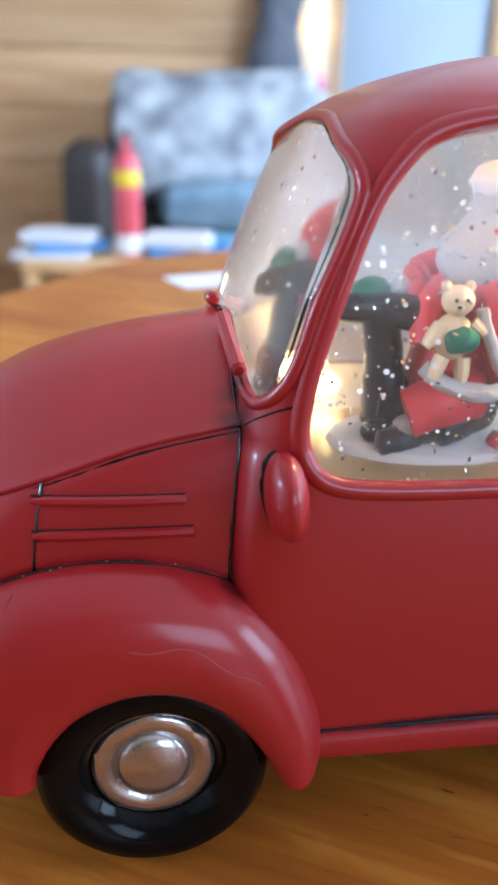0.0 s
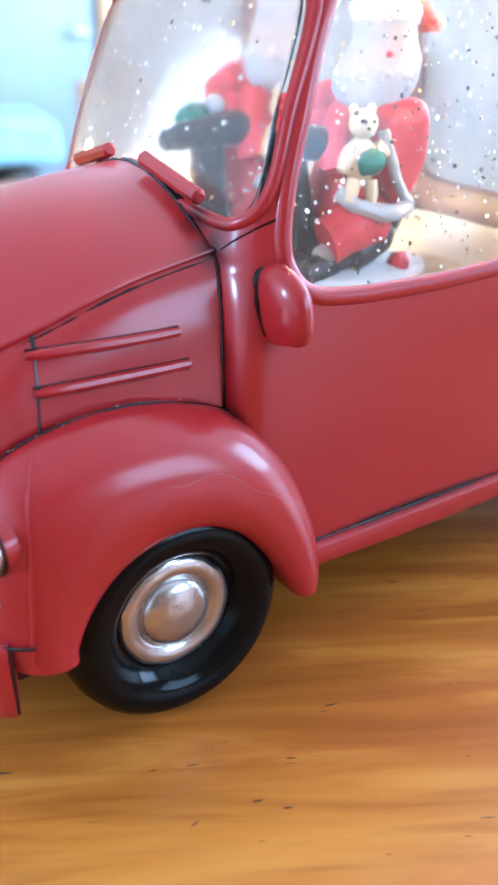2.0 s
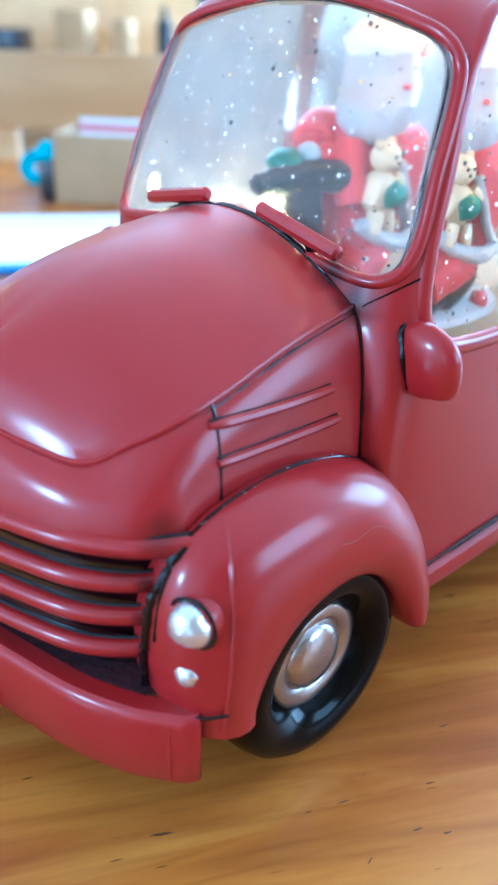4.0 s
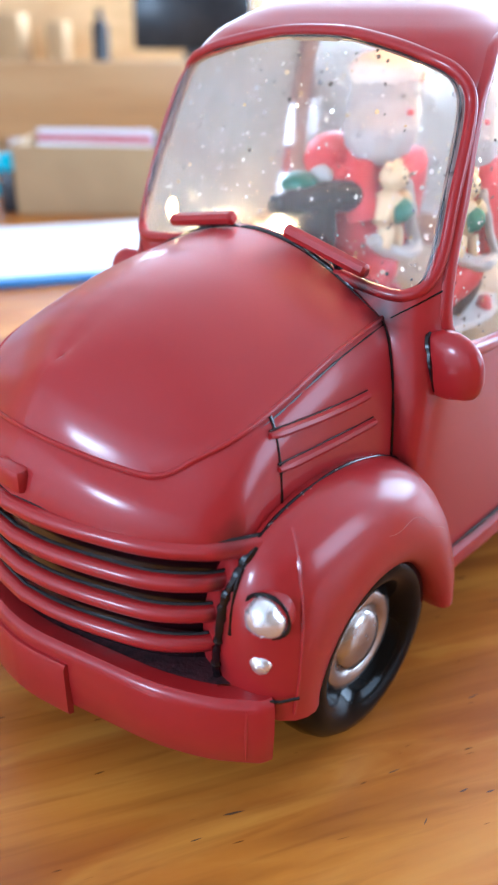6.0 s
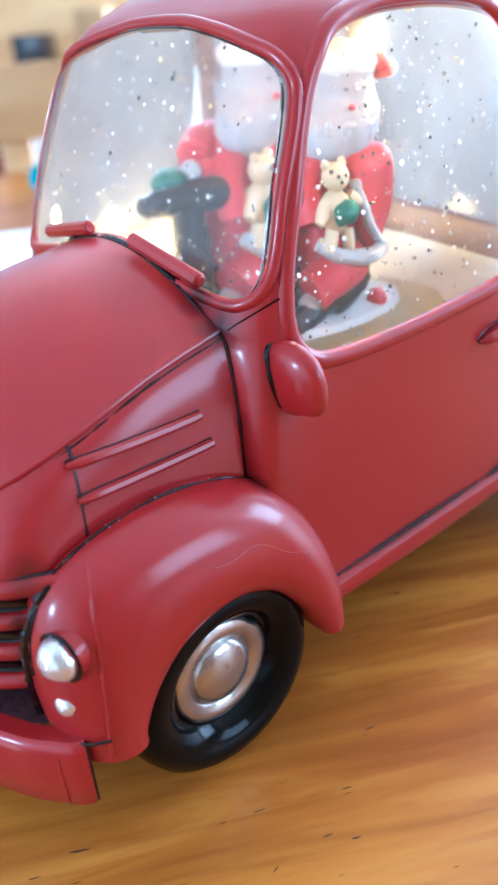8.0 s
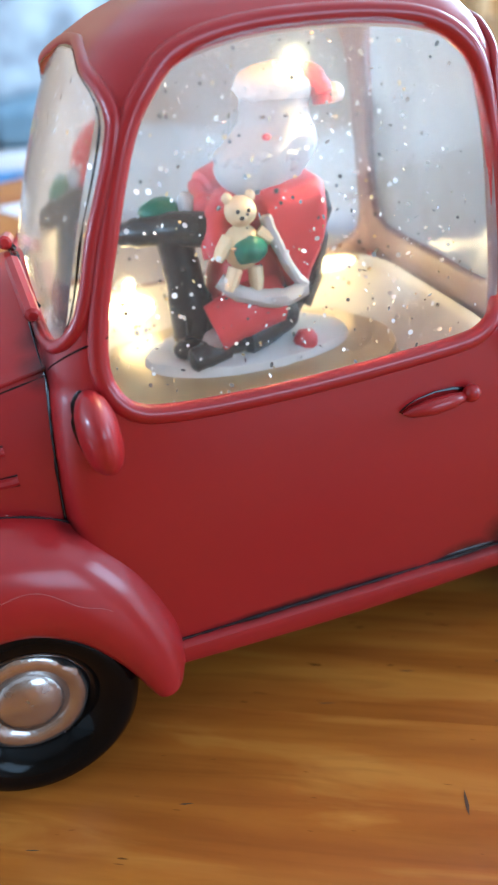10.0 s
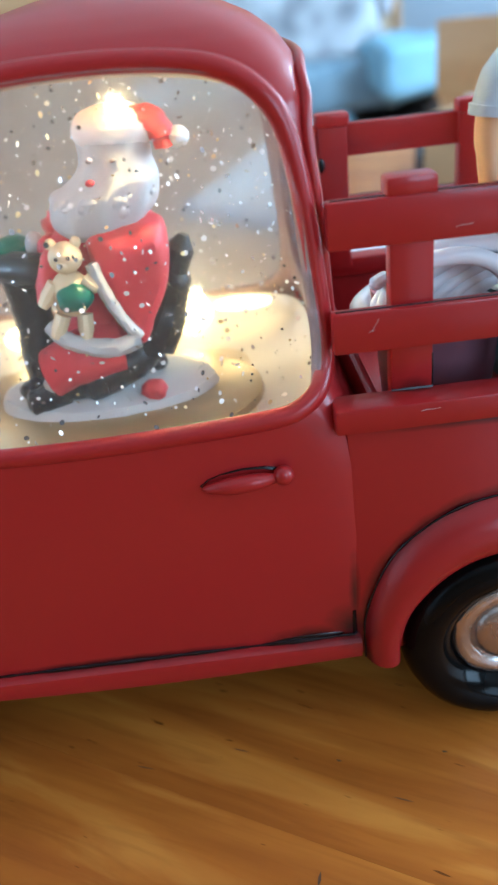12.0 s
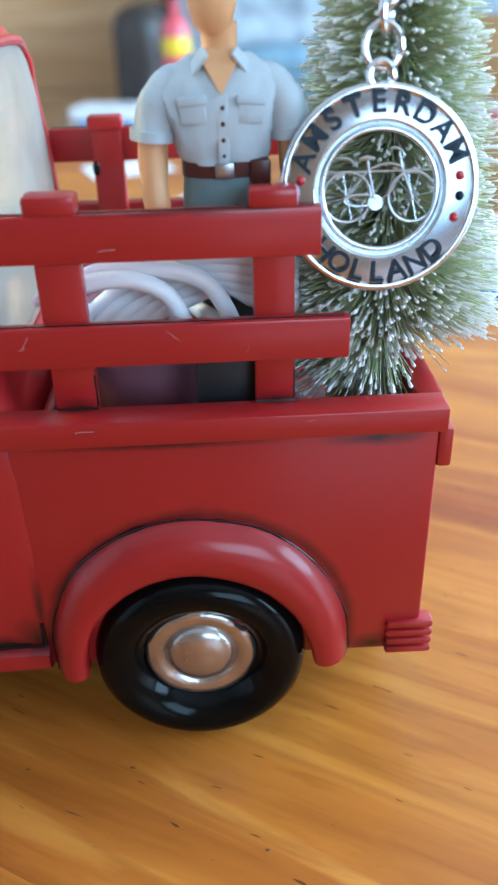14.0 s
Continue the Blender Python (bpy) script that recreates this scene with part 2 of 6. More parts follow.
# hat fur: whiter than the beard, with the bulb's glow in its colour
fig_fur_lit = vary(mat("figure_lit_white_fur", (0.82, 0.80, 0.76), 0.6), (0.72, 0.69, 0.64), 240, 0.6, bump=0.5, bump_scale=900)
fig_bear = vary(mat("figure_tan", (0.74, 0.57, 0.34), 0.55), (0.64, 0.45, 0.23), 200, 0.5)
fig_green = mat("figure_green", (0.010, 0.13, 0.075), 0.4)
glit_light = mat("silver_glitter", (0.95, 0.94, 0.90), 0.22, metal=0.35)
glit_gold = mat("gold_glitter", (0.95, 0.70, 0.32), 0.25, metal=0.5)
glit_dark = mat("grey_glitter", (0.10, 0.09, 0.085), 0.4, metal=0.6)
shirt = vary(mat("grey_blue_shirt", (0.50, 0.55, 0.58), 0.6), (0.40, 0.45, 0.48), 150, 0.8, bump=1.0, bump_scale=190)
trousers = vary(mat("grey_green_trousers", (0.16, 0.22, 0.22), 0.6), (0.12, 0.17, 0.17), 150, 0.6)
skin_plastic = vary(mat("tan_plastic", (0.70, 0.39, 0.18), 0.42), (0.62, 0.32, 0.14), 90, 0.6)
belt_brown = mat("brown_belt", (0.07, 0.018, 0.014), 0.35)
cable_white = vary(mat("white_cable", (0.78, 0.77, 0.80), 0.38), (0.68, 0.67, 0.70), 60, 0.5)
bristle_green = vary(mat("green_bristle", (0.56, 0.60, 0.32), 0.5), (0.40, 0.44, 0.20), 90, 0.8)
bristle_pale = vary(mat("frosted_bristle", (0.70, 0.70, 0.58), 0.5), (0.34, 0.36, 0.20), 140, 0.8)
frost = mat("white_frost", (0.86, 0.86, 0.84), 0.6)
table_wood = wood("varnished_pine", (0.50, 0.180, 0.020), (0.31, 0.074, 0.008), -GRAIN, 1.0, rough=0.36, coat=0.32, board_random=0.08, figured=0.85)
table_wood.node_tree.nodes["Principled BSDF"].inputs["Coat Roughness"].default_value = 0.24
table_wood.node_tree.nodes["Principled BSDF"].inputs["Specular IOR Level"].default_value = 0.2
wall_wood = wood("wall_pine", (0.60, 0.385, 0.20), (0.46, 0.265, 0.115), 0.0, 0.35, rough=0.45, board_random=0.12)
chair_wood = wood("chair_pine", (0.62, 0.40, 0.19), (0.50, 0.29, 0.12), 0.6, 0.6, rough=0.4)
floor_wood = wood("floor_boards", (0.30, 0.16, 0.07), (0.20, 0.10, 0.04), 0.0, 0.3, rough=0.4)
white_paint = vary(mat("white_wall_paint", (0.82, 0.83, 0.84), 0.6), (0.68, 0.69, 0.71), 6, 0.6, bump=0.2, bump_scale=80)
door_paint = vary(mat("pale_door_paint", (0.31, 0.38, 0.45), 0.45), (0.28, 0.345, 0.415), 5, 0.6)
leather = vary(mat("dark_leather", (0.030, 0.024, 0.022), 0.42), (0.05, 0.038, 0.032), 20, 0.7, bump=0.4, bump_scale=160)
cloth_grey = vary(mat("patterned_throw", (0.52, 0.55, 0.58), 0.85), (0.12, 0.13, 0.15), 8, 0.95, detail=0.6, bump=0.5, bump_scale=300)
cloth_blue = vary(mat("pale_blue_cloth", (0.30, 0.52, 0.66), 0.8), (0.22, 0.42, 0.57), 14, 0.7, bump=0.4, bump_scale=200)
cloth_slate = vary(mat("slate_blue_cloth", (0.24, 0.34, 0.42), 0.85), (0.12, 0.19, 0.25), 10, 0.8, bump=0.4, bump_scale=200)
ext_red = vary(mat("red_cylinder_paint", (0.68, 0.12, 0.15), 0.3, coat=0.3), (0.50, 0.03, 0.045), 20, 0.5)
ext_yellow = mat("yellow_band", (0.78, 0.55, 0.02), 0.4)
ext_black = mat("black_plastic", (0.02, 0.02, 0.022), 0.4)
paper = vary(mat("white_paper", (0.80, 0.81, 0.82), 0.6), (0.72, 0.74, 0.77), 9, 0.5)
ink_blue = vary(mat("blue_cover", (0.06, 0.20, 0.48), 0.4), (0.10, 0.32, 0.58), 25, 0.6)
ink_red = vary(mat("red_cover", (0.55, 0.07, 0.09), 0.4), (0.65, 0.22, 0.22), 25, 0.6)
card = vary(mat("brown_card", (0.42, 0.27, 0.13), 0.8), (0.34, 0.21, 0.10), 40, 0.6)
turquoise = mat("turquoise_plastic", (0.01, 0.42, 0.55), 0.35)
glass_dark = vary(mat("dark_electronics", (0.012, 0.013, 0.016), 0.25), (0.04, 0.04, 0.045), 12, 0.6)
window_frame_paint = mat("white_window_frame", (0.78, 0.78, 0.77), 0.4)
steel = vary(mat("steel_latch", (0.45, 0.46, 0.48), 0.3, metal=0.9), (0.35, 0.36, 0.38), 60, 0.5)


# ---------------------------------------------------------------- mesh helpers (millimetres)
MM = 0.001
stage = [Matrix.Identity(4)]  # the last one places what is built next
YC = 46.0


def mesh_of(name, bm, mats, smooth=True, angle=38):
    bmesh.ops.recalc_face_normals(bm, faces=bm.faces)
    bmesh.ops.transform(bm, matrix=Matrix.Scale(MM, 4) @ stage[-1], verts=bm.verts)
    me = bpy.data.meshes.new(name)
    for f in bm.faces:
        f.smooth = smooth
    bm.to_mesh(me)
    bm.free()
    for m in mats if isinstance(mats, (list, tuple)) else [mats]:
        me.materials.append(m)
    if smooth:
        me.set_sharp_from_angle(angle=radians(angle))
    return me


def hold(name, place, label, category, group="", kind=""):
    """An empty that holds the parts of a thing; place in millimetres."""
    e = new(name)
    e.empty_display_size = 0.01
    e.matrix_world = pose(*(stage[-1] @ Vector(place) * MM))
    return tagged(e, label, category, group, kind)


def under(ob, parent, label=""):
    """Makes ob, whose mesh is in world coordinates, a part of parent."""
    ob.parent = parent
    if parent.parent is None:
        ob.matrix_parent_inverse = parent.matrix_basis.inverted()
    if label:
        ob["label"] = label
    return ob


def part(name, bm, mats, parent, label="", smooth=True, angle=38):
    return under(new(name, mesh_of(name, bm, mats, smooth, angle)), parent, label)


def thing(name, bm, mats, label, category, group="", kind="", smooth=True, angle=38):
    return tagged(new(name, mesh_of(name, bm, mats, smooth, angle)), label, category, group, kind)


def box(x0, x1, y0, y1, z0, z1, bevel=0.0, seg=2, bm=None):
    own = bmesh.new()
    v = [own.verts.new((x, y, z)) for x in (x0, x1) for y in (y0, y1) for z in (z0, z1)]
    for q in ((0, 1, 3, 2), (4, 6, 7, 5), (0, 4, 5, 1), (2, 3, 7, 6), (0, 2, 6, 4), (1, 5, 7, 3)):
        own.faces.new([v[i] for i in q])
    if bevel:
        bmesh.ops.bevel(own, geom=own.edges[:], offset=bevel, segments=seg, profile=0.5, affect="EDGES")
    return own if bm is None else merge(bm, own)


def merge(bm, other, index=None):
    """Adds the geometry of other to bm; index sets its material."""
    if index is not None:
        for f in other.faces:
            f.material_index = index
    me = bpy.data.meshes.new("joined")
    other.to_mesh(me)
    other.free()
    bm.from_mesh(me)
    bpy.data.meshes.remove(me)
    return bm


def move(bm, m):
    bmesh.ops.transform(bm, matrix=m, verts=bm.verts)
    return bm


def turned(rx=0, ry=0, rz=0, x=0, y=0, z=0):
    return Matrix.Translation((x, y, z)) @ Euler([radians(a) for a in (rx, ry, rz)]).to_matrix().to_4x4()


def loft(rings, closed=True, cap=True):
    """A skin over rings of equally many points."""
    bm = bmesh.new()
    rows = [[bm.verts.new(p) for p in r] for r in rings]
    n = len(rows[0])
    for a, b in zip(rows, rows[1:]):
        for i in range(n if closed else n - 1):
            j = (i + 1) % n
            bm.faces.new((a[i], a[j], b[j], b[i]))
    if cap and closed:
        bm.faces.new(rows[0][::-1])
        bm.faces.new(rows[-1])
    return bm


def tube(points, radius, seg=8, closed=False, squash=1.0):
    """A round bar along points; radius may be a list."""
    pts = [Vector(p) for p in points]
    n = len(pts)
    rings, up = [], None
    for i, p in enumerate(pts):
        a = pts[(i - 1) % n] if closed or i else p
        b = pts[(i + 1) % n] if closed or i < n - 1 else p
        d = (b - a).normalized()
        if up is None:
            up = d.orthogonal().normalized()
        up = (up - d * up.dot(d)).normalized()
        side = d.cross(up)
        r = radius[i] if isinstance(radius, (list, tuple)) else radius
        rings.append([p + (up * math.cos(k * math.tau / seg) * squash + side * math.sin(k * math.tau / seg)) * r for k in range(seg)])
    if closed:
        rings.append(rings[0])
        bm = loft(rings, cap=False)
        bmesh.ops.remove_doubles(bm, verts=bm.verts, dist=1e-5)
        return bm
    return loft(rings)


def lathe(profile, seg=40, axis="y", cap=True):
    """Turned body; profile of (radius, height) along the axis."""
    rings = []
    for r, h in profile:
        ring = []
        for k in range(seg):
            c, s = math.cos(k * math.tau / seg) * max(r, 1e-3), math.sin(k * math.tau / seg) * max(r, 1e-3)
            ring.append((c, h, s) if axis == "y" else (c, s, h) if axis == "z" else (h, c, s))
        rings.append(ring)
    return loft(rings, cap=cap)


def ball(place, rx, ry=None, rz=None, u=16, v=10):
    bm = bmesh.new()
    bmesh.ops.create_uvsphere(bm, u_segments=u, v_segments=v, radius=1)
    return move(bm, Matrix.Translation(place) @ Matrix.Diagonal((rx, ry or rx, rz or rx, 1)))


def smooth_rings(rings, steps):
    """More rings between the given ones, point by point along smooth lines."""
    lines = [smooth_path(line, steps) for line in zip(*rings)]
    return [list(ring) for ring in zip(*lines)]


def smooth_path(keys, steps, closed=False):
    """Catmull-Rom through keys, steps points for each span."""
    k = [Vector(p) for p in keys]
    n, out = len(k), []
    spans = n if closed else n - 1
    for i in range(spans):
        if closed:
            p0, p1, p2, p3 = (k[(i + j - 1) % n] for j in range(4))
        else:
            p1, p2 = k[i], k[i + 1]
            p0 = k[i - 1] if i else p1 * 2 - p2
            p3 = k[i + 2] if i + 2 < n else p2 * 2 - p1
        for s in range(steps):
            t = s / steps
            out.append(0.5 * ((2 * p1) + (p2 - p0) * t + (2 * p0 - 5 * p1 + 4 * p2 - p3) * t * t + (3 * p1 - p0 - 3 * p2 + p3) * t ** 3))
    if not closed:
        out.append(k[-1])
    return out


def rounded(corners, n=10):
    """A closed plane outline of corners (u, v, radius), rounded."""
    out = []
    c = [Vector(p[:2]) for p in corners]
    for i, (u, v, r) in enumerate(corners):
        p, a, b = c[i], (c[i - 1] - c[i]).normalized(), (c[(i + 1) % len(c)] - c[i]).normalized()
        half = a.angle(b) / 2
        t = r / math.tan(half)
        s, e = p + a * t, p + b * t
        for k in range(n + 1):
            w = k / n
            out.append((1 - w) ** 2 * s + 2 * w * (1 - w) * (p * 0.75 + (s + e) * 0.125) + w * w * e)
    return out


def interp(table, z):
    return float(np.interp(z, [t[0] for t in table], [t[1] for t in table]))


def seam(points, r, k=7, closed=False):
    """A thin uneven dark line, as black wash settles in a joint."""
    pts = [Vector(p) for p in points]
    fine = []
    for a, b in zip(pts, pts[1:] + (pts[:1] if closed else [])):
        n = max(1, int((b - a).length / 1.6))
        fine += [a.lerp(b, i / n) for i in range(n)]
    if not closed:
        fine.append(pts[-1])
    rad = [r * max(0.3, 0.78 + 0.75 * noise.noise(p * 0.13) + 0.40 * noise.noise(p * 0.45)) for p in fine]
    return tube(fine, rad, k, closed)


def flip(bm):
    """The mirror image across the truck's middle plane."""
    for v in bm.verts:
        v.co.y = 2 * YC - v.co.y
    bmesh.ops.reverse_faces(bm, faces=bm.faces)
    return bm


# ---------------------------------------------------------------- the toy truck
truck = hold("toy_truck", (70, 46, 0), "glossy red toy pickup truck with a lit snow globe cab", "toy truck")

dust_pale = vary(mat("pale_dust", (0.50, 0.38, 0.36), 0.8), (0.36, 0.25, 0.24), 300, 0.5)

# --- cab: sections that change with height
CAB_B = [(22, 45.6), (26, 46), (50, 46.3), (66, 46.1), (76, 45.5), (90, 44.2), (105, 42.6), (120, 40.0), (128, 38.2), (132, 36.6), (135, 34.4), (138, 30.6), (140.5, 25.8), (142.5, 20), (144, 13.5), (145, 7), (145.4, 1.0)]
CAB_F = [(22, 14), (60, 14.5), (84, 16.2), (92, 18), (109, 23.4), (124, 29.6), (130, 32.6), (134, 36), (138, 42.5), (140.5, 48.5), (142.5, 55), (144, 61), (145, 67), (145.4, 73.5)]
CAB_R = [(22, 112), (70, 112), (78, 107.8), (90, 107.6), (112, 107.4), (120, 106.8), (127, 106.4), (132, 105.0), (136, 102.4), (139, 98.6), (141.5, 93.4), (143.5, 86), (145, 79.5), (145.4, 74.5)]
POW = 8.0


def cab_dims(z):
    f, r = interp(CAB_F, z), interp(CAB_R, z)
    return (f + r) / 2, (r - f) / 2, interp(CAB_B, z)


def cab_power(z):
    if z < 82:
        return POW + 10 * min(1.0, (82 - z) / 14)
    return POW if z < 126 else max(3.0, POW - (z - 126) * 0.28)


def cab_side(x, z):
    """Height y of the near side's surface over (x, z)."""
    c, a, b = cab_dims(z)
    n = cab_power(z)
    return YC - b * max(0.0, 1 - min(1, abs((x - c) / a)) ** n) ** (1 / n)


def cab_end(y, z, front):
    c, a, b = cab_dims(z)
    n = cab_power(z)
    d = a * max(0.0, 1 - min(1, abs((y - YC) / b)) ** n) ** (1 / n)
    return c - d if front else c + d


def outline(keys, grow, mirror=False):
    """A smooth closed outline through keys, grown outwards by the width of its lip."""
    if mirror:
        keys = keys + [(2 * YC - u, v) for u, v in keys[::-1]]
    pts = [Vector((p.x, p.y)) for p in smooth_path([(u, v, 0) for u, v in keys], 5, closed=True)]
    area = sum(p.x * q.y - q.x * p.y for p, q in zip(pts, pts[1:] + pts[:1]))
    return grown(pts if area > 0 else pts[::-1], grow)


def grown(line, d):
    """The closed line, counter-clockwise, moved outwards by d."""
    c = [Vector(p) for p in line]
    out = []
    for i in range(len(c)):
        e = (c[(i + 1) % len(c)] - c[i - 1])
        out.append(c[i] + Vector((e.y, -e.x)).normalized() * d)
    return out


W_SIDE = outline([(27.2, 86), (28.8, 95), (32.7, 107), (37.6, 119.5), (42, 126), (47.5, 130.3), (58, 132.5), (71, 132.9), (82, 132.3), (90, 130.9), (95.4, 128), (98.9, 123), (101, 113), (102.3, 100), (103.2, 88), (102.2, 82), (98.8, 79), (93, 77.8), (77, 76.9), (61, 76.4), (45, 76.6), (35.5, 77.3), (30.8, 78.5), (28.2, 81.2)], 0.8)
W_FRONT = outline([(40, 93.4), (24, 91.6), (12, 90.0), (8.2, 90.4), (6.4, 92.4), (6.1, 96.5), (6.7, 104), (7.6, 112), (8.8, 120), (10.2, 124.2), (12.6, 126.6), (16.5, 128.2), (24, 130.2), (35, 132.1), (42, 132.6)], 0.7, True)
W_REAR = outline([(40, 84), (24, 84), (14, 85), (10.4, 90), (10.0, 100), (10.4, 110), (12, 122), (15, 127.6), (20, 130), (30, 131), (42, 131.2)], 0.7, True)


def inside(p, poly):
    u, v = p
    hit, j = False, len(poly) - 1
    for i in range(len(poly)):
        (xi, yi), (xj, yj) = poly[i], poly[j]
        if (yi > v) != (yj > v) and u < (xj - xi) * (v - yi) / (yj - yi) + xi:
            hit = not hit
        j = i
    return hit


def nearest(p, poly):
    best, d = None, 1e9
    p = Vector(p)
    for i in range(len(poly)):
        a, b = poly[i - 1], poly[i]
        e = b - a
        t = max(0, min(1, (p - a).dot(e) / max(e.length_squared, 1e-9)))
        q = a + e * t
        if (q - p).length < d:
            best, d = q, (q - p).length
    return best


def build_cab():
    zs = list(np.arange(22, 74, 4.0)) + list(np.arange(74, 136, 1.15)) + list(np.arange(136, 145.3, 0.8)) + [145.4]
    n = 340
    grid = []
    for z in zs:
        c, a, b = cab_dims(z)
        p = cab_power(z)
        dense = []
        for k in range(1600):
            t = k * math.tau / 1600
            co, si = math.cos(t), math.sin(t)
            dense.append((c + a * math.copysign(abs(co) ** (2 / p), co), YC + b * math.copysign(abs(si) ** (2 / p), si)))
        dense.append(dense[0])
        d = np.array(dense)
        s = np.concatenate([[0], np.cumsum(np.hypot(*np.diff(d, axis=0).T))])
        at = np.linspace(0, s[-1], n, endpoint=False)
        grid.append([(x, y, z) for x, y in zip(np.interp(at, s, d[:, 0]), np.interp(at, s, d[:, 1]))])
    shell = bmesh.new()
    rows = [[shell.verts.new(p) for p in r] for r in grid]
    for a, b in zip(rows, rows[1:]):
        for i in range(n):
            j = (i + 1) % n
            shell.faces.new((a[i], a[j], b[j], b[i]))
    shell.faces.new(rows[-1])
    holes = {"near": [], "far": [], "front": [], "rear": []}
    for f in shell.faces:
        c = f.calc_center_median()
        f.normal_update()
        if c.z < 72 or len(f.verts) > 4:
            continue
        nx, ny = f.normal.x, f.normal.y
        if abs(ny) > abs(nx) * 0.7 and inside((c.x, c.z), W_SIDE):
            holes["near" if c.y < YC else "far"].append(f)
        elif abs(nx) > 0.4 and c.x < 50 and inside((c.y, c.z), W_FRONT):
            holes["front"].append(f)
        elif abs(nx) > 0.4 and c.x > 90 and inside((c.y, c.z), W_REAR):
            holes["rear"].append(f)
    # bring the rims of the openings onto their outlines
    panes = {}
    for key, faces in holes.items():
        inner = set(faces)
        rim = {v for f in faces for v in f.verts if any(g not in inner for g in v.link_faces)}
        for v in rim:
            if key in ("near", "far"):
                q = nearest((v.co.x, v.co.z), W_SIDE)
                y = cab_side(q.x, q.y)
                v.co = (q.x, y if key == "near" else 2 * YC - y, q.y)
            else:
                q = nearest((v.co.y, v.co.z), W_FRONT if key == "front" else W_REAR)
                v.co = (cab_end(q.x, q.y, key == "front"), q.x, q.y)
        pb = bmesh.new()
        made = {}
        for f in faces:
            vs = []
            for v in f.verts:
                if v not in made:
                    made[v] = pb.verts.new(v.co)
                vs.append(made[v])
            pb.faces.new(vs)
        panes[key] = pb
    bmesh.ops.delete(shell, geom=[f for fs in holes.values() for f in fs], context="FACES")
    return shell, panes


shell, panes = build_cab()
cab_lining = vary(mat("dull_inside_of_cab", (0.24, 0.155, 0.145), 0.4), (0.19, 0.12, 0.115), 60, 0.5)
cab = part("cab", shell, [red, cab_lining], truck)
solid = cab.modifiers.new("thickness", "SOLIDIFY")
solid.thickness, solid.offset = 0.0022, -1
solid.material_offset = 1
solid.material_offset_rim = 1
for key, pb in panes.items():
    centre = Vector((64, YC, 105))
    for v in pb.verts:
        v.co += (centre - v.co).normalized() * 1.0
    # the windows are evenly curved sheets that reach into the wall of the cab all round
    k, a, b = (0, 1, 2) if key in ("front", "rear") else (1, 0, 2)
    terms = lambda p: [1, p[a], p[b], p[a] ** 2, p[a] * p[b], p[b] ** 2]
    fit = np.linalg.lstsq(np.array([terms(v.co) for v in pb.verts]), np.array([v.co[k] for v in pb.verts]), rcond=None)[0]
    ca, cb = (sum(v.co[i] for v in pb.verts) / len(pb.verts) for i in (a, b))
    for v in pb.verts:
        v.co[k] = float(np.dot(fit, terms(v.co)))
        v.co[a], v.co[b] = ca + (v.co[a] - ca) * 1.03, cb + (v.co[b] - cb) * 1.03
    part("windscreen" if key == "front" else "window_pane", pb, {"near": pane_clear, "front": pane_hazy, "rear": pane_rear}.get(key, pane_cloudy), truck, "clear glossy plastic window of the snow globe").visible_shadow = False


def on_side(outline, lift):
    return [(u, cab_side(u, v) - lift, v) for u, v in outline]


def on_end(outline, front, lift):
    return [(cab_end(u, v, front) + (-lift if front else lift), u, v) for u, v in outline]


# raised lips round the openings, with a dark line outside them
for side in (0, 1):
    t = tube(on_side(grown(W_SIDE, 1.5 if side else 0.9), 0.9 if side else -1.0), 1.0 if side else 1.85, 12, closed=True)
    part("window_trim", flip(t) if side else t, red, truck)
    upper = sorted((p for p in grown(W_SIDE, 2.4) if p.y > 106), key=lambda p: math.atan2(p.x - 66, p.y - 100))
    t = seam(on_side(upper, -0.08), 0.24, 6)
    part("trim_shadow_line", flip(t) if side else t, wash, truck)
for line, front in ((W_FRONT, True), (W_REAR, False)):
    part("window_trim", tube(on_end(grown(line, 0.5 if front else 1.0), front, -0.45 if front else 0.5), 1.3 if front else 1.0, 10, closed=True), red, truck)
part("trim_shadow_line", seam(on_end(grown(W_FRONT, -0.45), True, 0.0), 0.22, 5, closed=True), wash, truck)

# --- bonnet: three sets of keys round the nose, near rear to the middle
BON_LOW = [(18.4, 4.75, 49.9), (17, 4.8, 50), (0, 5.2, 54), (-14, 5.6, 56), (-22, 5.4, 56.5), (-28.5, 5.6, 56.8), (-35.2, 9.4, 57), (-41, 17.8, 57), (-45.6, 31, 57), (-47.8, 46, 57)]
BON_EDGE = [(18.2, 11.9, 84.3), (16.5, 11.8, 84.0), (0, 11.0, 80.9), (-14.5, 11.0, 76.2), (-24.0, 12.0, 73.0), (-30.0, 15.2, 70.2), (-35.0, 20.0, 67.0), (-38.6, 28.0, 67.6), (-41.6, 37.5, 69.0), (-42.8, 46, 69.7)]
BON_TOP = [(19.2, 46, 96.2), (17, 46, 95.9), (0, 46, 93.6), (-12, 46, 91.0), (-20, 46, 88.4), (-25.5, 46, 86.0), (-29, 46, 84.0), (-31.5, 46, 82.4), (-33, 46, 81.4), (-33.5, 46, 81.0)]
NS = 7
low, edge, top = (smooth_path(k, NS) for k in (BON_LOW, BON_EDGE, BON_TOP))


def mirrored(rows):
    return rows + [Vector((p.x, 2 * YC - p.y, p.z)) for p in rows[-2::-1]]


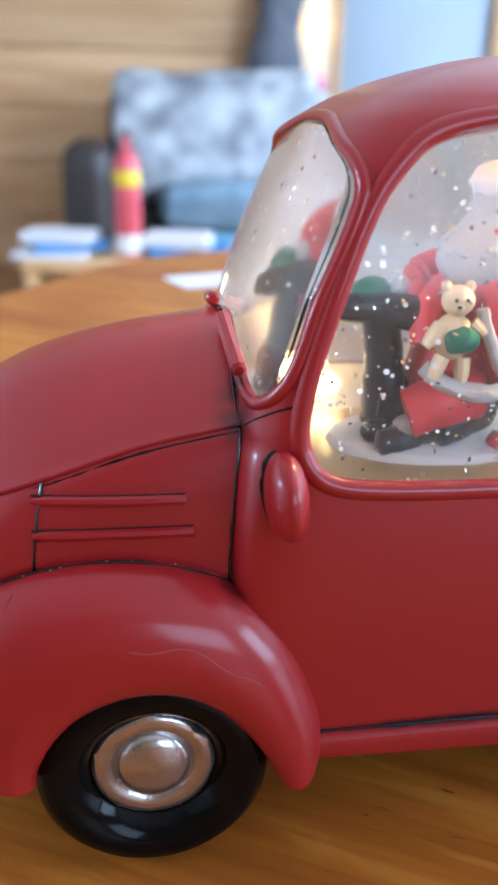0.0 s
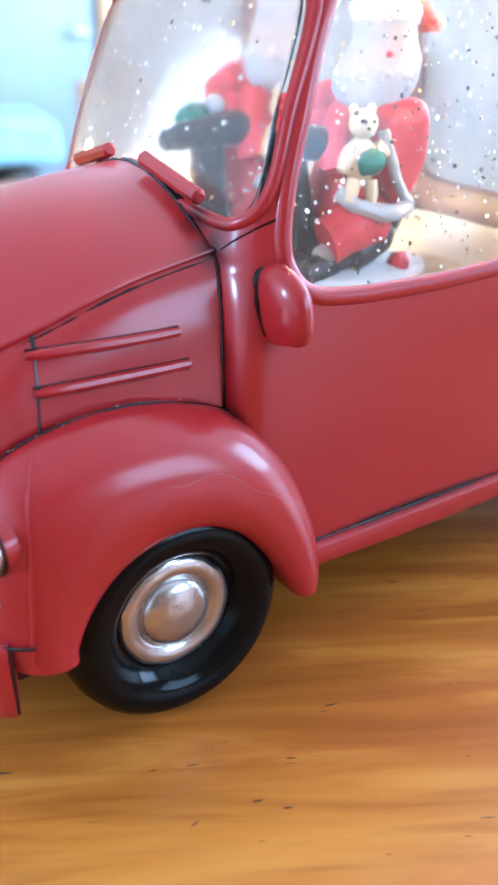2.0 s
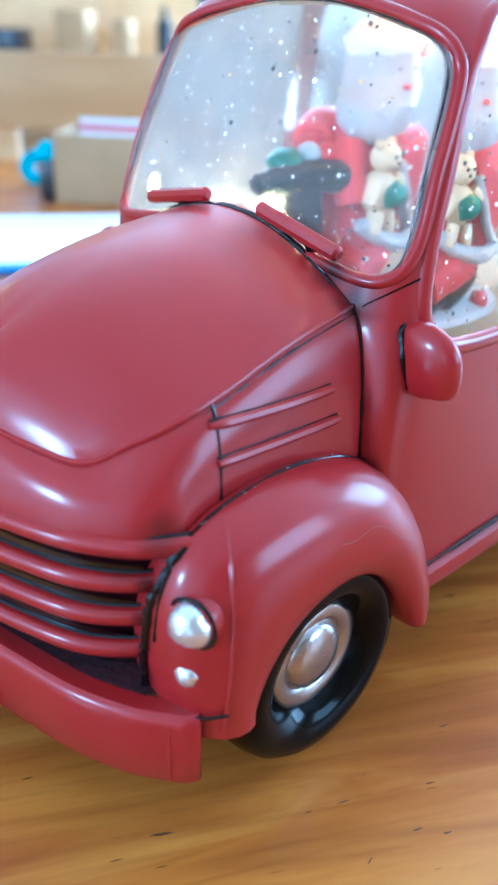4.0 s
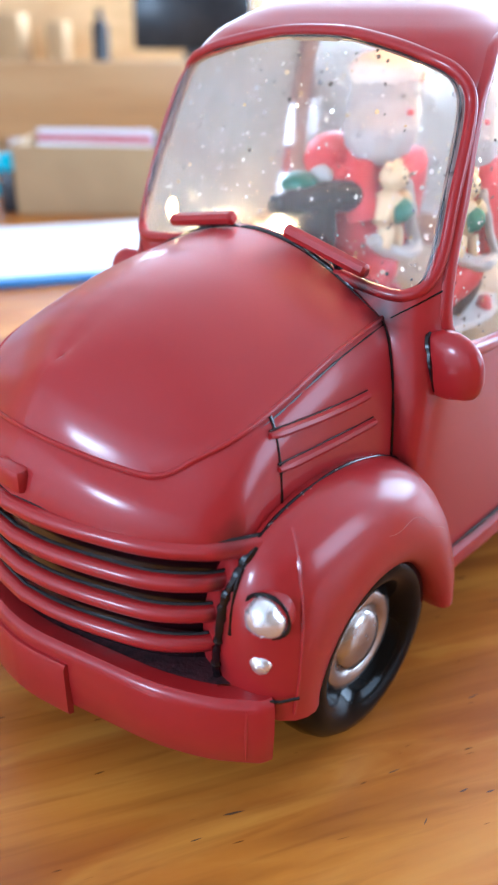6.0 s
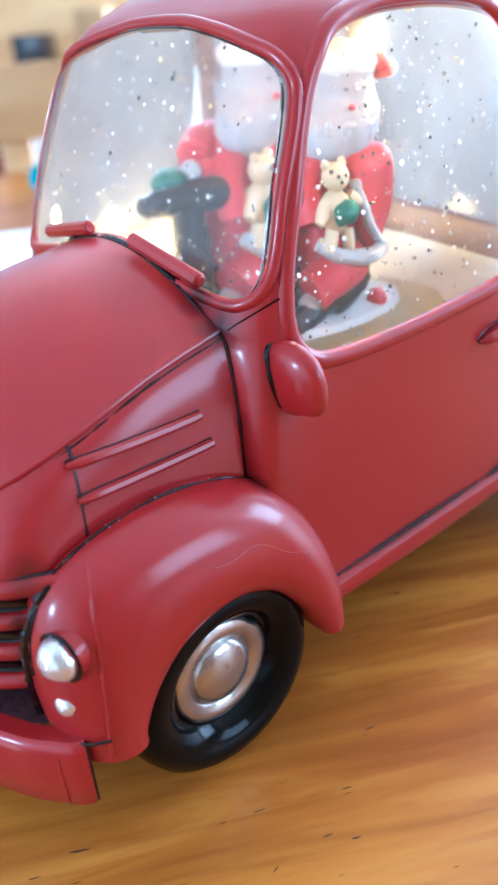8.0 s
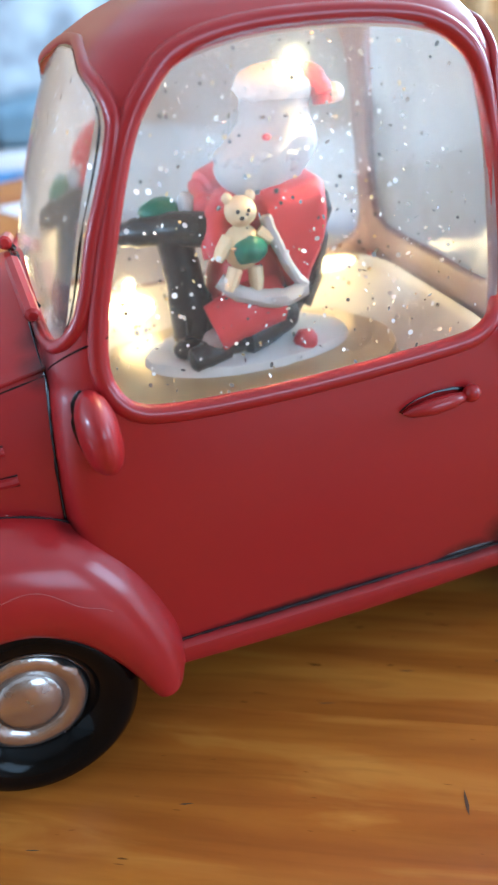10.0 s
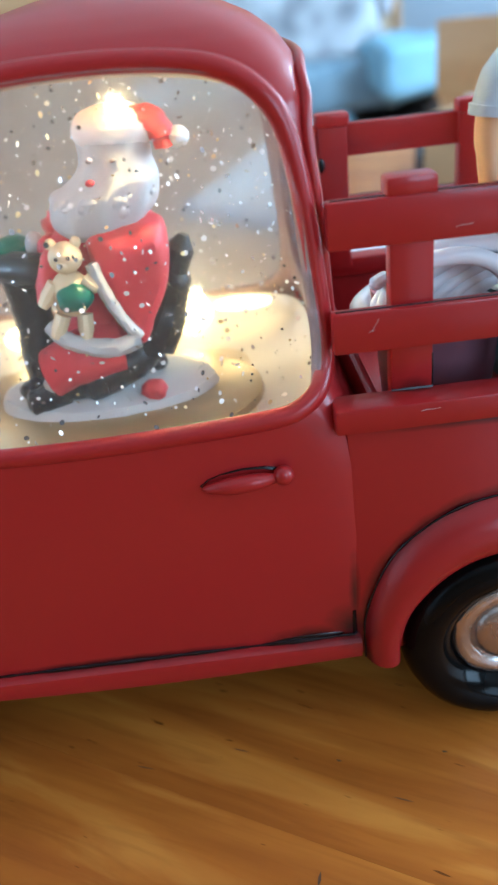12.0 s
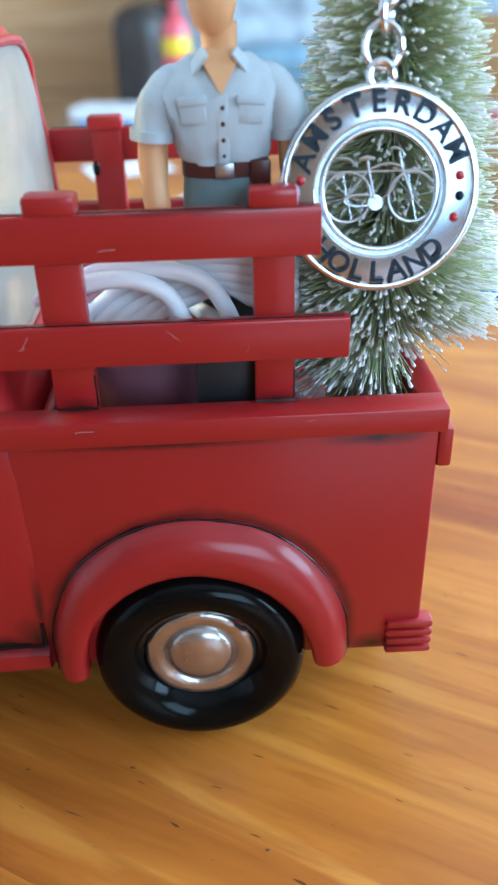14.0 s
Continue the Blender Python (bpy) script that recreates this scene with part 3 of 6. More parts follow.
def bonnet_side(w):
    """The ring at w, from the low ring (0) to the crease (1), bulging outwards."""
    w = float(w)
    out = []
    for a, c in zip(low, edge):
        mid = Vector((a.x * 0.55 + c.x * 0.45 - 0.6, min(a.y, c.y) + 0.12 * abs(c.y - a.y), a.z + (c.z - a.z) * 0.78))
        out.append((1 - w) ** 2 * a + 2 * w * (1 - w) * mid + w * w * c)
    return mirrored(out)


def bonnet_lid(w, lift=0.0):
    out = []
    for c, s in zip(edge, top):
        h = math.sin(w * math.pi / 2)
        out.append(Vector((c.x + (s.x - c.x) * (w ** 1.15), c.y + (s.y - c.y) * w, c.z + (s.z - c.z) * h ** 0.92 + lift)))
    return mirrored(out)


bm = loft([bonnet_side(w / 12) for w in range(13)], closed=False)
part("bonnet_side", bm, red, truck)
lip = [Vector((p.x, p.y, p.z)) + (p - Vector((p.x + 4, YC, p.z))).normalized() * 0.55 + Vector((0, 0, 0.15)) for p in bonnet_lid(0)]
bm = loft([lip] + [bonnet_lid(w / 16, 0.25) for w in range(0, 17)], closed=False)
bmesh.ops.remove_doubles(bm, verts=bm.verts, dist=0.01)
part("bonnet_lid", bm, red, truck, "smooth domed red bonnet lid")
out_line = [p + (p - Vector((p.x + 6, YC, p.z))).normalized() * 0.28 + Vector((0, 0, -0.45)) for p in bonnet_lid(0)]
part("lid_edge", tube([p + Vector((0, 0, 0.25)) for p in bonnet_lid(0)], 0.5, 8), red, truck)
out_line = [p + (p - Vector((p.x + 6, YC, p.z))).normalized() * 0.22 + Vector((0, 0, -0.5)) for p in out_line]
part("bonnet_seam", seam(out_line, 0.34), wash, truck, "black wash line in the bonnet seam")
# dark line where the bonnet meets the cab, and the short line up the pillar
join = []
for w in np.linspace(0.04, 1.0, 12):
    side_row = bonnet_side(w)[:3 * NS]
    x = 15.0
    for _ in range(4):
        i = max(1, min(range(len(side_row)), key=lambda k: abs(side_row[k].x - x)))
        x = cab_end(side_row[i].y, side_row[i].z, True)
    y, z = (float(np.interp(-x, [-p.x for p in side_row], [p[k] for p in side_row])) for k in (1, 2))
    join.append((x - 0.45, y - 0.25, z))
join += [tuple(bonnet_lid(w / 10)[NS] + Vector((-0.2, 0, 0.25))) for w in range(1, 11)]
join = smooth_path(join, 3)
join = [p + Vector((0.22, 0.1, 0)) for p in join]
jb = seam(join, 0.32)
merge(jb, seam([Vector((p.x, 2 * YC - p.y, p.z)) for p in join], 0.32))
part("cowl_seam", jb, wash, truck)
pool = [tuple(bonnet_lid(w / 14)[NS] + Vector((0.9, 0, 0.0))) for w in range(3, 15)]
pool = smooth_path(pool, 3)
jb = seam(pool, 1.0, 8)
merge(jb, seam([Vector((p.x, 2 * YC - p.y, p.z)) for p in pool], 1.0, 8))
part("cowl_wash", jb, wash, truck, "black wash pooled under the windscreen")
for side in (0, 1):
    t = seam([(17.4 + 10.4 * u, cab_side(17.4 + 10.4 * u, 84.6 + 6.4 * u + 1.5 * math.sin(math.pi * u ** 0.7)) - 0.02, 84.6 + 6.4 * u + 1.5 * math.sin(math.pi * u ** 0.7)) for u in np.linspace(0, 1, 14)], 0.17, 6)
    part("pillar_seam", flip(t) if side else t, wash, truck)
    panel = []
    for w in np.linspace(0.15, 0.97, 12):
        ring = bonnet_side(w)
        row = ring[:len(low)]
        x = -18.3 + 2.6 * (w - 0.5)
        panel.append((x, *(float(np.interp(-x, [-p.x for p in row], [p[k] for p in row])) for k in (1, 2))))
    t = seam(panel, 0.34)
    part("panel_seam", flip(t) if side else t, wash, truck)
    for z0, x1 in ((72.6, 7.0), (67.0, 8.2)):
        ys = []
        for x in np.linspace(-19.0, x1, 12):
            best = min((bonnet_side(w)[k] for w in np.linspace(0.2, 0.98, 26) for k in range(NS, NS * 6)), key=lambda p: abs(p.x - x) * 2 + abs(p.z - z0))
            ys.append((x, best.y - 0.25, z0))
        y_mean = np.polyfit([p[0] for p in ys], [p[1] for p in ys], 2)
        line = [(x, float(np.polyval(y_mean, x)), z) for x, _, z in ys]
        t = tube(line, [0.5] + [0.95] * 10 + [0.85], 8, squash=1.0)
        part("louvre_rib", flip(t) if side else t, red, truck)
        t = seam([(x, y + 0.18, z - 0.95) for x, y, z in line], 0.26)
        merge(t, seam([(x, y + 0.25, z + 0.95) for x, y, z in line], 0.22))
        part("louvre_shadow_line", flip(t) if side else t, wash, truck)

# --- windscreen wipers
for a, b in (((17.6, 71.0, 94.2), (16.2, 50.4, 97.9)), ((16.4, 36.2, 97.6), (17.2, 16.2, 92.4))):
    a, b = Vector(a), Vector(b)
    w = tube([a, a.lerp(b, 0.03), a.lerp(b, 0.97), b], [0.9, 1.5, 1.5, 0.9], 8)
    wiper = part("wiper", w, red, truck)
    mid = a.lerp(b, 0.62)
    part("wiper_foot", tube([mid, mid + Vector((1.6, 0, -3.0))], 1.0, 6), wash, wiper)

# --- grille
BAR = [(-26.4, 4.0), (-30.0, 5.8), (-34.7, 9.3), (-40.1, 17.0), (-43.9, 26.6), (-46.8, 37.0), (-47.9, 46)]


def bar_path(z, inset, start=0.0):
    k = [Vector((x + inset * 0.8, y + inset * (1 - min(1, (y - 4) / 30)) * 0.6 + start * max(0, 1 - (y - 4) / 10), z)) for x, y in BAR]
    return mirrored(smooth_path(k, 6))


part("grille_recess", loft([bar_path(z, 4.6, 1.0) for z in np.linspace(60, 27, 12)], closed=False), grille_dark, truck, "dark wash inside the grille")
for k, (z, inset, start) in enumerate(((56.9, 0.2, 0.0), (49.9, 0.4, 2.0), (43.0, 0.7, 2.6), (36.2, 0.9, 3.0))):
    part("grille_bar", tube(bar_path(z, inset, start), 1.75, 10), red, truck)
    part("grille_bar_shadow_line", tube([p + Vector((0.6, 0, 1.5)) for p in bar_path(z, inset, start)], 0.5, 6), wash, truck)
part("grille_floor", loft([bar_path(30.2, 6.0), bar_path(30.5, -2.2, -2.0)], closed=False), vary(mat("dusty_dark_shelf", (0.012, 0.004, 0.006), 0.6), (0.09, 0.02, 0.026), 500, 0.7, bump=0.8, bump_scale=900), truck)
# ragged black wash where the grille meets the wings
for side in (0, 1):
    rng = random.Random(4)
    front = ((25.5, -33.2), (32, -33.8), (40, -34.2), (46, -33.7), (51, -32.6), (56, -29.6), (58.8, -26.5))
    line = [(interp(front, z) + 0.2, interp(((30, 7.8), (38.6, 7.2), (46.4, 6.2), (54, 4.8), (60, 3.6)), z) + rng.uniform(-0.25, 0.25), z) for z in np.linspace(57.5, 30.5, 20)]
    t = tube(smooth_path(line, 2), [rng.uniform(0.6, 1.15) for _ in range(39)], 7)
    part("grille_edge_wash", flip(t) if side else t, wash, truck)
# small raised badge under the lid
part("badge", box(-48.2, -43.5, 42.0, 50.0, 59.6, 64.6, 1.2), red, truck)

# --- front bumper
BUMP = [(-32.0, -4.6), (-34.0, -3.6), (-35.8, -1.4), (-39.8, 4.3), (-44.0, 14.1), (-46.9, 26.4), (-49.6, 39.3), (-50.2, 46)]


def bump_ring(p, n):
    """The upright section of the bumper at p, with the outward direction n."""
    out = []
    for d, z in ((-4.6, 16.2), (-0.9, 16.0), (0.0, 17.2), (0.35, 24.0), (0.28, 28.6), (0.1, 29.7), (-0.35, 30.5), (-1.1, 30.95), (-4.6, 30.5)):
        out.append((p.x + n.x * d, p.y + n.y * d, z))
    return out


path = mirrored(smooth_path([Vector((x, y, 0)) for x, y in BUMP], 7))
rings = []
for i, p in enumerate(path):
    d = (path[min(i + 1, len(path) - 1)] - path[max(i - 1, 0)]).normalized()
    rings.append(bump_ring(p, Vector((-d.y, d.x, 0)) if d.y > 0 else Vector((d.y, -d.x, 0))))
bm = loft(rings)
bumper = part("front_bumper", bm, red, truck)
for y0, y1, y2 in ((-1.9, -4.2, -0.2), (93.9, 92.2, 96.2)):
    part("bumper_crease", tube([(-35.8, y0 + 0.3 * (1 if y0 < 0 else -1), 17.6), (-36.0, y0 + 0.2 * (1 if y0 < 0 else -1), 24.0), (-35.8, y0 + 0.3 * (1 if y0 < 0 else -1), 29.4)], [0.2, 0.4, 0.2], 6), red, bumper)
    # dark slab painting in the shade and black wash of the gap
    part("bumper_gap_shade_wash", box(-31.95, -31.2, y1, y2, 16.6, 30.6, 0.3), wash, bumper)
plate = []
for i, p in enumerate(path):
    if 30.5 < p.y < 61.5:
        d = (path[i + 1] - path[i - 1]).normalized()
        n = Vector((-abs(d.y), 0, 0)).normalized()
        plate.append([(p.x + n.x * k, p.y, z) for k, z in ((0.0, 15.2), (1.0, 15.4), (1.35, 16.4), (1.35, 26.6), (0.9, 27.6), (0.0, 27.6))])
part("number_plate_panel", loft(plate), red, truck, "plain raised red panel")

# --- wings over the wheels
PROFILE = [(0.0, 14), (0.0, -4.6), (0.03, -5.9), (0.10, -6.8), (0.24, -7.4), (0.42, -7.3), (0.60, -6.4), (0.76, -4.6), (0.88, -2.2), (0.96, 0.8), (1.0, 4.0), (0.95, 8.0), (0.80, 14)]


def wing(inner, outer, shift, gain, steps=6):
    a = smooth_path([(x, 0, z) for x, z in inner], steps)
    b = smooth_path([(x, 0, z) for x, z in outer], steps)
    rings = []
    for i, (p, q) in enumerate(zip(a, b)):
        rings.append([(p.x + (q.x - p.x) * w, y * gain + shift, p.z + (q.z - p.z) * w) for w, y in PROFILE])
    # rounded ends
    for ring, k in ((rings[0], 0), (rings[-1], -1)):
        c = Vector((sum(p[0] for p in ring), sum(p[1] for p in ring), sum(p[2] for p in ring))) / len(ring)
        cap = [tuple(Vector(p).lerp(Vector((p[0], max(p[1], -5.0 * gain + shift), p[2])), 0.6) + (c - Vector(p)) * (0.30 if k else 0.12) + Vector((0, 0, -1.3 if k else -0.5))) for p in ring]
        rings.insert(0, cap) if k == 0 else rings.append(cap)
    return loft(rings), rings


F_IN = [(-20.6, 24.2), (-20.2, 27), (-17, 33), (-11.5, 38.4), (-4, 41.4), (4, 41.2), (11.5, 37.2), (17, 30.8), (20.6, 25.0), (22.4, 21.4), (23.6, 19.4)]
F_OUT = [(-33.2, 25.5), (-34.2, 40), (-32.6, 51), (-26.5, 58.8), (-14, 62.4), (0, 62.2), (14.2, 57.6), (24.4, 47.6), (30.6, 34.0), (32.2, 24.5), (31.4, 20.2)]
R_IN = [(115.6, 20.2), (115.9, 26), (118.4, 33.2), (124.8, 40.2), (132, 43.8), (140, 44.4), (149.6, 41.0), (156.6, 34.4), (160.2, 26.8), (161.6, 20.6)]
R_OUT = [(108.2, 19.6), (108.6, 31.5), (114.0, 45.0), (122.6, 52.8), (132, 56.6), (142, 56.9), (153.6, 53.4), (163.0, 44.6), (168.6, 33.0), (169.9, 21.4)]
for side in (0, 1):
    bm, rings = wing(F_IN, F_OUT, 0.0, 1.0)
    front_wing = part("front_wing", flip(bm) if side else bm, red, truck)
    t = tube(smooth_path([(-22.3, 0.9, 59.5), (-23.7, -1.2, 57.3), (-25.4, -3.65, 53.6), (-26.8, -5.7, 46.0), (-27.7, -6.55, 38.1), (-28.4, -6.6, 30.9), (-28.6, -6.4, 27.0)], 4), 0.36, 6)
    part("mould_line", flip(t) if side else t, red, front_wing)
    rim = [Vector(r[10]).lerp(Vector(r[9]), 0.12) + Vector((0, 0.5, 0.1)) for r in rings[8:58]]
    t = seam(rim, 0.42)
    part("wing_seam", flip(t) if side else t, wash, truck)
    rng = random.Random(17)
    bm = bmesh.new()
    for k in range(20):
        p = rng.choice(rim) + Vector((rng.uniform(-0.6, 0.6), -0.55 + rng.uniform(-0.3, 0.1), rng.uniform(0.1, 0.8)))
        merge(bm, ball(p, rng.uniform(0.06, 0.2), rng.uniform(0.05, 0.12), rng.uniform(0.05, 0.13), 6, 4))
    ob = part("dust", flip(bm) if side else bm, dust_pale, truck, "pale dust specks in the seam")
    ob["kind"] = "stuff"
    # a hair-fine scratch along the wing's crown
    hair = [Vector(rings[i][5]).lerp(Vector(rings[i][6]), 0.5 + 0.22 * math.sin(i * 0.8)) + Vector((0, -0.05, 0.1)) for i in range(28, 42)]
    t = tube(smooth_path(hair, 3), 0.02, 4)
    part("scratch", flip(t) if side else t, dust_pale, front_wing, "pale fine scratch in the paint")
    t = tube([(-28.3, -7.1, 30.9), (-31.0, -5.2, 30.6), (-33.4, -2.0, 30.4)], 0.3, 5)
    part("wing_seam", flip(t) if side else t, wash, truck)
    bm, rings = wing(R_IN, R_OUT, 1.4, 0.80)
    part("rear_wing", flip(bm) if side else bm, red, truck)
    rim = [Vector(r[8]).lerp(Vector(r[9]), 0.12) + Vector((0, 0, 0.1)) for r in rings[1:-1]]
    t = seam(rim, 0.32)
    part("wing_seam", flip(t) if side else t, wash, truck)

    # lamps on the wing's front
    for (y, z, r, h, nm) in ((-1.7, 47.6, 3.7, 3.1, "headlight"), (-1.2, 37.7, 2.2, 1.9, "parking_light")):
        ring = lathe([(r * 1.12, 3.0), (r * 1.14, 0.9), (r * 1.05, 0.1), (r * 0.9, 0.0)], 24, "x")
        move(ring, turned(0, 0, 14, -31.6, y, z))
        lamp = part(nm, flip(ring) if side else ring, red, truck, "small silver-painted moulded lamp")
        dome = lathe([(r, 0.8)] + [(r * math.cos(a), -h * math.sin(a)) for a in np.linspace(0, 1.5, 8)] + [(0.02, -h)], 24, "x")
        for v in dome.verts:
            a = math.atan2(v.co.z, v.co.y)
            v.co.yz *= 1 + 0.05 * math.sin(3 * a + z) + 0.03 * math.sin(7 * a)
        move(dome, turned(0, 0, 14, -31.8, y, z))
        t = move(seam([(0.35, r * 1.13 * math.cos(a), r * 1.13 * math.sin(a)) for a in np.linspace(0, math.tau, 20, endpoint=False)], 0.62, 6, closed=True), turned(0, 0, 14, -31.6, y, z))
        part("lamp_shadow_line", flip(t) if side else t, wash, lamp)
        part("lens", flip(dome) if side else dome, lamp_silver, lamp, "worn silver paint")

    # mirror on the door's front edge
    rings = []
    for k in range(15):
        u = k / 14
        z = 83.2 - 13.0 * u
        s = max(0.06, 1 - abs(1.74 * u - 0.99) ** 2.3) ** 0.5
        rings.append([(22.9 - (z - 76) * 0.06 + 3.6 * s * math.cos(t), -0.8 + (z - 76) * 0.06 + 7.4 * s * math.sin(t), z) for t in (j * math.tau / 22 for j in range(22))])
    bm = loft(rings)
    bmesh.ops.bevel(bm, geom=[e for e in bm.edges if all(v.co.z < 70.3 for v in e.verts)], offset=0.7, segments=2, affect="EDGES")
    mirror = part("door_mirror", flip(bm) if side else bm, red, truck, "rounded moulded red mirror pod")
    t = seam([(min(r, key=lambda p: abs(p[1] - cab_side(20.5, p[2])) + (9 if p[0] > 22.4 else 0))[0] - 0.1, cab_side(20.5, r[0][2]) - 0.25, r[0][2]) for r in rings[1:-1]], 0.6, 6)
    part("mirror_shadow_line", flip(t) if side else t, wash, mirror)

    # door handle: a pointed grip and a round knob
    grip = tube([(80.6, -0.9, 65.2), (82.0, -1.4, 65.4), (86, -1.9, 65.8), (90.5, -1.9, 66.1), (93.4, -1.6, 66.2), (94.4, -1.2, 66.2)], [0.3, 1.1, 1.75, 1.6, 1.0, 0.5], 10)
    handle = part("door_handle", flip(grip) if side else grip, red, truck)
    knob = ball((95.2, -1.7, 66.6), 1.9, 1.7, 1.9, 14, 9)
    part("knob", flip(knob) if side else knob, red, handle)
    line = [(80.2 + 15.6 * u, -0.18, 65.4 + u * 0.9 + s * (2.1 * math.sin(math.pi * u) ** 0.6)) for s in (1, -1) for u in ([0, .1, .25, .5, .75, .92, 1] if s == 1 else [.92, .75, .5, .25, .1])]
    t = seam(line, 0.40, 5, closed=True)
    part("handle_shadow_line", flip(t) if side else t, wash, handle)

    # sill under the door and the dark lines of the door
    sill = loft([[(x, y, z - (1.0 * math.sin(math.pi * (x - 27) / 81) if z < 24 else 0.0)) for y, z in ((4, 26.2), (-0.6, 26.0), (-1.9, 25.2), (-2.3, 23.4), (-1.8, 21.6), (-0.4, 20.6), (4, 20.6))] for x in np.linspace(27, 108, 16)])
    part("running_board", flip(sill) if side else sill, red, truck)
    t = seam([(x, -0.15, 26.2) for x in (30, 60, 84, 98, 107)], 0.5, 8)
    part("sill_seam", flip(t) if side else t, wash, truck)
    t = tube(smooth_path([(78, 0.3, 26.4), (90, 0.7, 26.7), (98, 0.75, 26.7), (103.0, 0.7, 26.7), (106.6, 0.7, 26.8)], 5), [0.3 + 0.75 * math.sin(math.pi * min(1.0, k / 21)) ** 1.5 for k in range(21)], 10)
    part("door_seam", flip(t) if side else t, wash, truck)
    t = tube([(107.0, 0.42, z) for z in (24, 26, 29, 32)], [0.6, 0.54, 0.48, 0.42], 8)
    part("body_seam", flip(t) if side else t, wash, truck)

# --- wheels
TYRE = [(10.6, 3.0), (10.8, 1.4), (11.5, 0.0), (12.8, -2.0), (14.6, -3.6), (16.8, -4.4), (19.0, -4.0), (20.8, -2.2), (21.8, 0.8), (22.0, 4.0), (21.9, 10.0), (21.0, 13.0), (18, 14.6), (10, 15.0), (1, 15.0)]
HUB = [(11.5, 3.0), (11.5, 0.4), (11.2, -0.4), (10.5, -0.85), (9.4, -0.95), (8.2, -0.75), (7.5, -0.25), (7.2, 0.05), (6.95, -0.35), (6.4, -1.05), (5.2, -1.65), (3.7, -2.05), (1.8, -2.3), (0.02, -2.35)]
for x in (0.0, 138.4):
    for side in (0, 1):
        wheel = hold("wheel", (x, 92 if side else 0, 22.0), "glossy black tyre with a worn silver hubcap", "wheel")
        wheel.parent = truck
        wheel.matrix_parent_inverse = truck.matrix_basis.inverted()
        del wheel["category"]
        bm = lathe(TYRE, 56)
        move(bm, Matrix.Translation((x, 0, 22.0)))
        tyre = new("tyre", mesh_of("tyre", flip(bm) if side else bm, tyre_black))
        bm = lathe(HUB, 56)
        for v in bm.verts:
            r = math.hypot(v.co.x, v.co.z)
            if r > 10.8:
                a = math.atan2(v.co.z, v.co.x)
                k = 1 + 0.005 * math.sin(5 * a + x) + 0.004 * math.sin(11 * a + 2) - (0.04 if abs(a - 0.75) < 0.10 else 0)
                v.co.x *= k
                v.co.z *= k
        move(bm, Matrix.Translation((x, 0, 22.0)))
        cap = new("hubcap", mesh_of("hubcap", flip(bm) if side else bm, silver))
        for ob, lab in ((tyre, "glossy black tyre"), (cap, "worn silver hubcap")):
            ob.parent = wheel
            ob.matrix_parent_inverse = (truck.matrix_basis @ wheel.matrix_parent_inverse @ wheel.matrix_basis).inverted()
            ob["label"] = lab

# --- unseen dark blocks under the truck, added to keep the table beneath in shade
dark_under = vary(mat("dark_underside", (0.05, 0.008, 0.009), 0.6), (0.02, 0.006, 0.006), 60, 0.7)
part("underside_light_block", box(-28, 182, 14, 78, 7, 30, 2), dark_under, truck)
part("sill_light_block", box(24, 112, 2.2, 89.8, 21.4, 27, 1), dark_under, truck)

# --- load bed
part("bed_floor", box(107, 183, 2, 90, 58, 61), red, truck)
for side in (0, 1):
    bm = box(107.0, 183.6, 0.35, 3.4, 20.4, 75, 0.8)
    part("bed_side", flip(bm) if side else bm, red, truck)
    bm = box(105.0, 184.6, -1.5, 5.2, 72.8, 77.6, 0.55)
    for v in bm.verts:
        if v.co.x > 184:
            v.co.z += 0.2
    part("bed_rim", flip(bm) if side else bm, red, truck)
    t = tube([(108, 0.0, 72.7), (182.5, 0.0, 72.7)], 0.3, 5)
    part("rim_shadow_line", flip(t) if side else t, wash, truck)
    for k in range(4):
        bm = box(176.6, 186.2, -0.9, 3.0, 19.8 + k * 2.25, 21.6 + k * 2.25, 0.7)
        part("tail_rib", flip(bm) if side else bm, red, truck)
    # stake sides: two posts and two boards
    for x0, x1 in ((116.0, 123.4), (151.2, 158.0)):
        bm = box(x0, x1, 4.4, 8.0, 76, 114.0, 0.45)
        post = part("stake_post", flip(bm) if side else bm, red, truck)
        if side and x0 < 120:
            part("peg_hole", ball((x0 + 0.6, 92 - 8.0, 102.5), 0.9, 0.5, 1.8, 10, 8), wash, post, "dark peg hole")
        bm = box(x0 - 0.5, x1 + 0.5, 3.8, 8.8, 111.2, 114.6, 0.8)
        part("post_cap", flip(bm) if side else bm, red, post)
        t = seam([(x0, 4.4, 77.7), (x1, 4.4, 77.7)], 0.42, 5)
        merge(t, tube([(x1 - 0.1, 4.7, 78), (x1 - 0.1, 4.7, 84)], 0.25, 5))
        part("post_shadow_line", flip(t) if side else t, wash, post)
    for x1, z0, z1, y in ((162.2, 103.9, 111.7, 3.6), (167.2, 86.3, 93.6, 2.4)):
        bm = box(105.8, x1, y, y + 3.0, z0, z1, 0.45)
        board = part("stake_board", flip(bm) if side else bm, red, truck)
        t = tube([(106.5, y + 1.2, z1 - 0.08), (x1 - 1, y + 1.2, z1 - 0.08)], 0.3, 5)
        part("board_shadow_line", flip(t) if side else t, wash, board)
# chips and scratches on the near boards and rim
rng = random.Random(23)
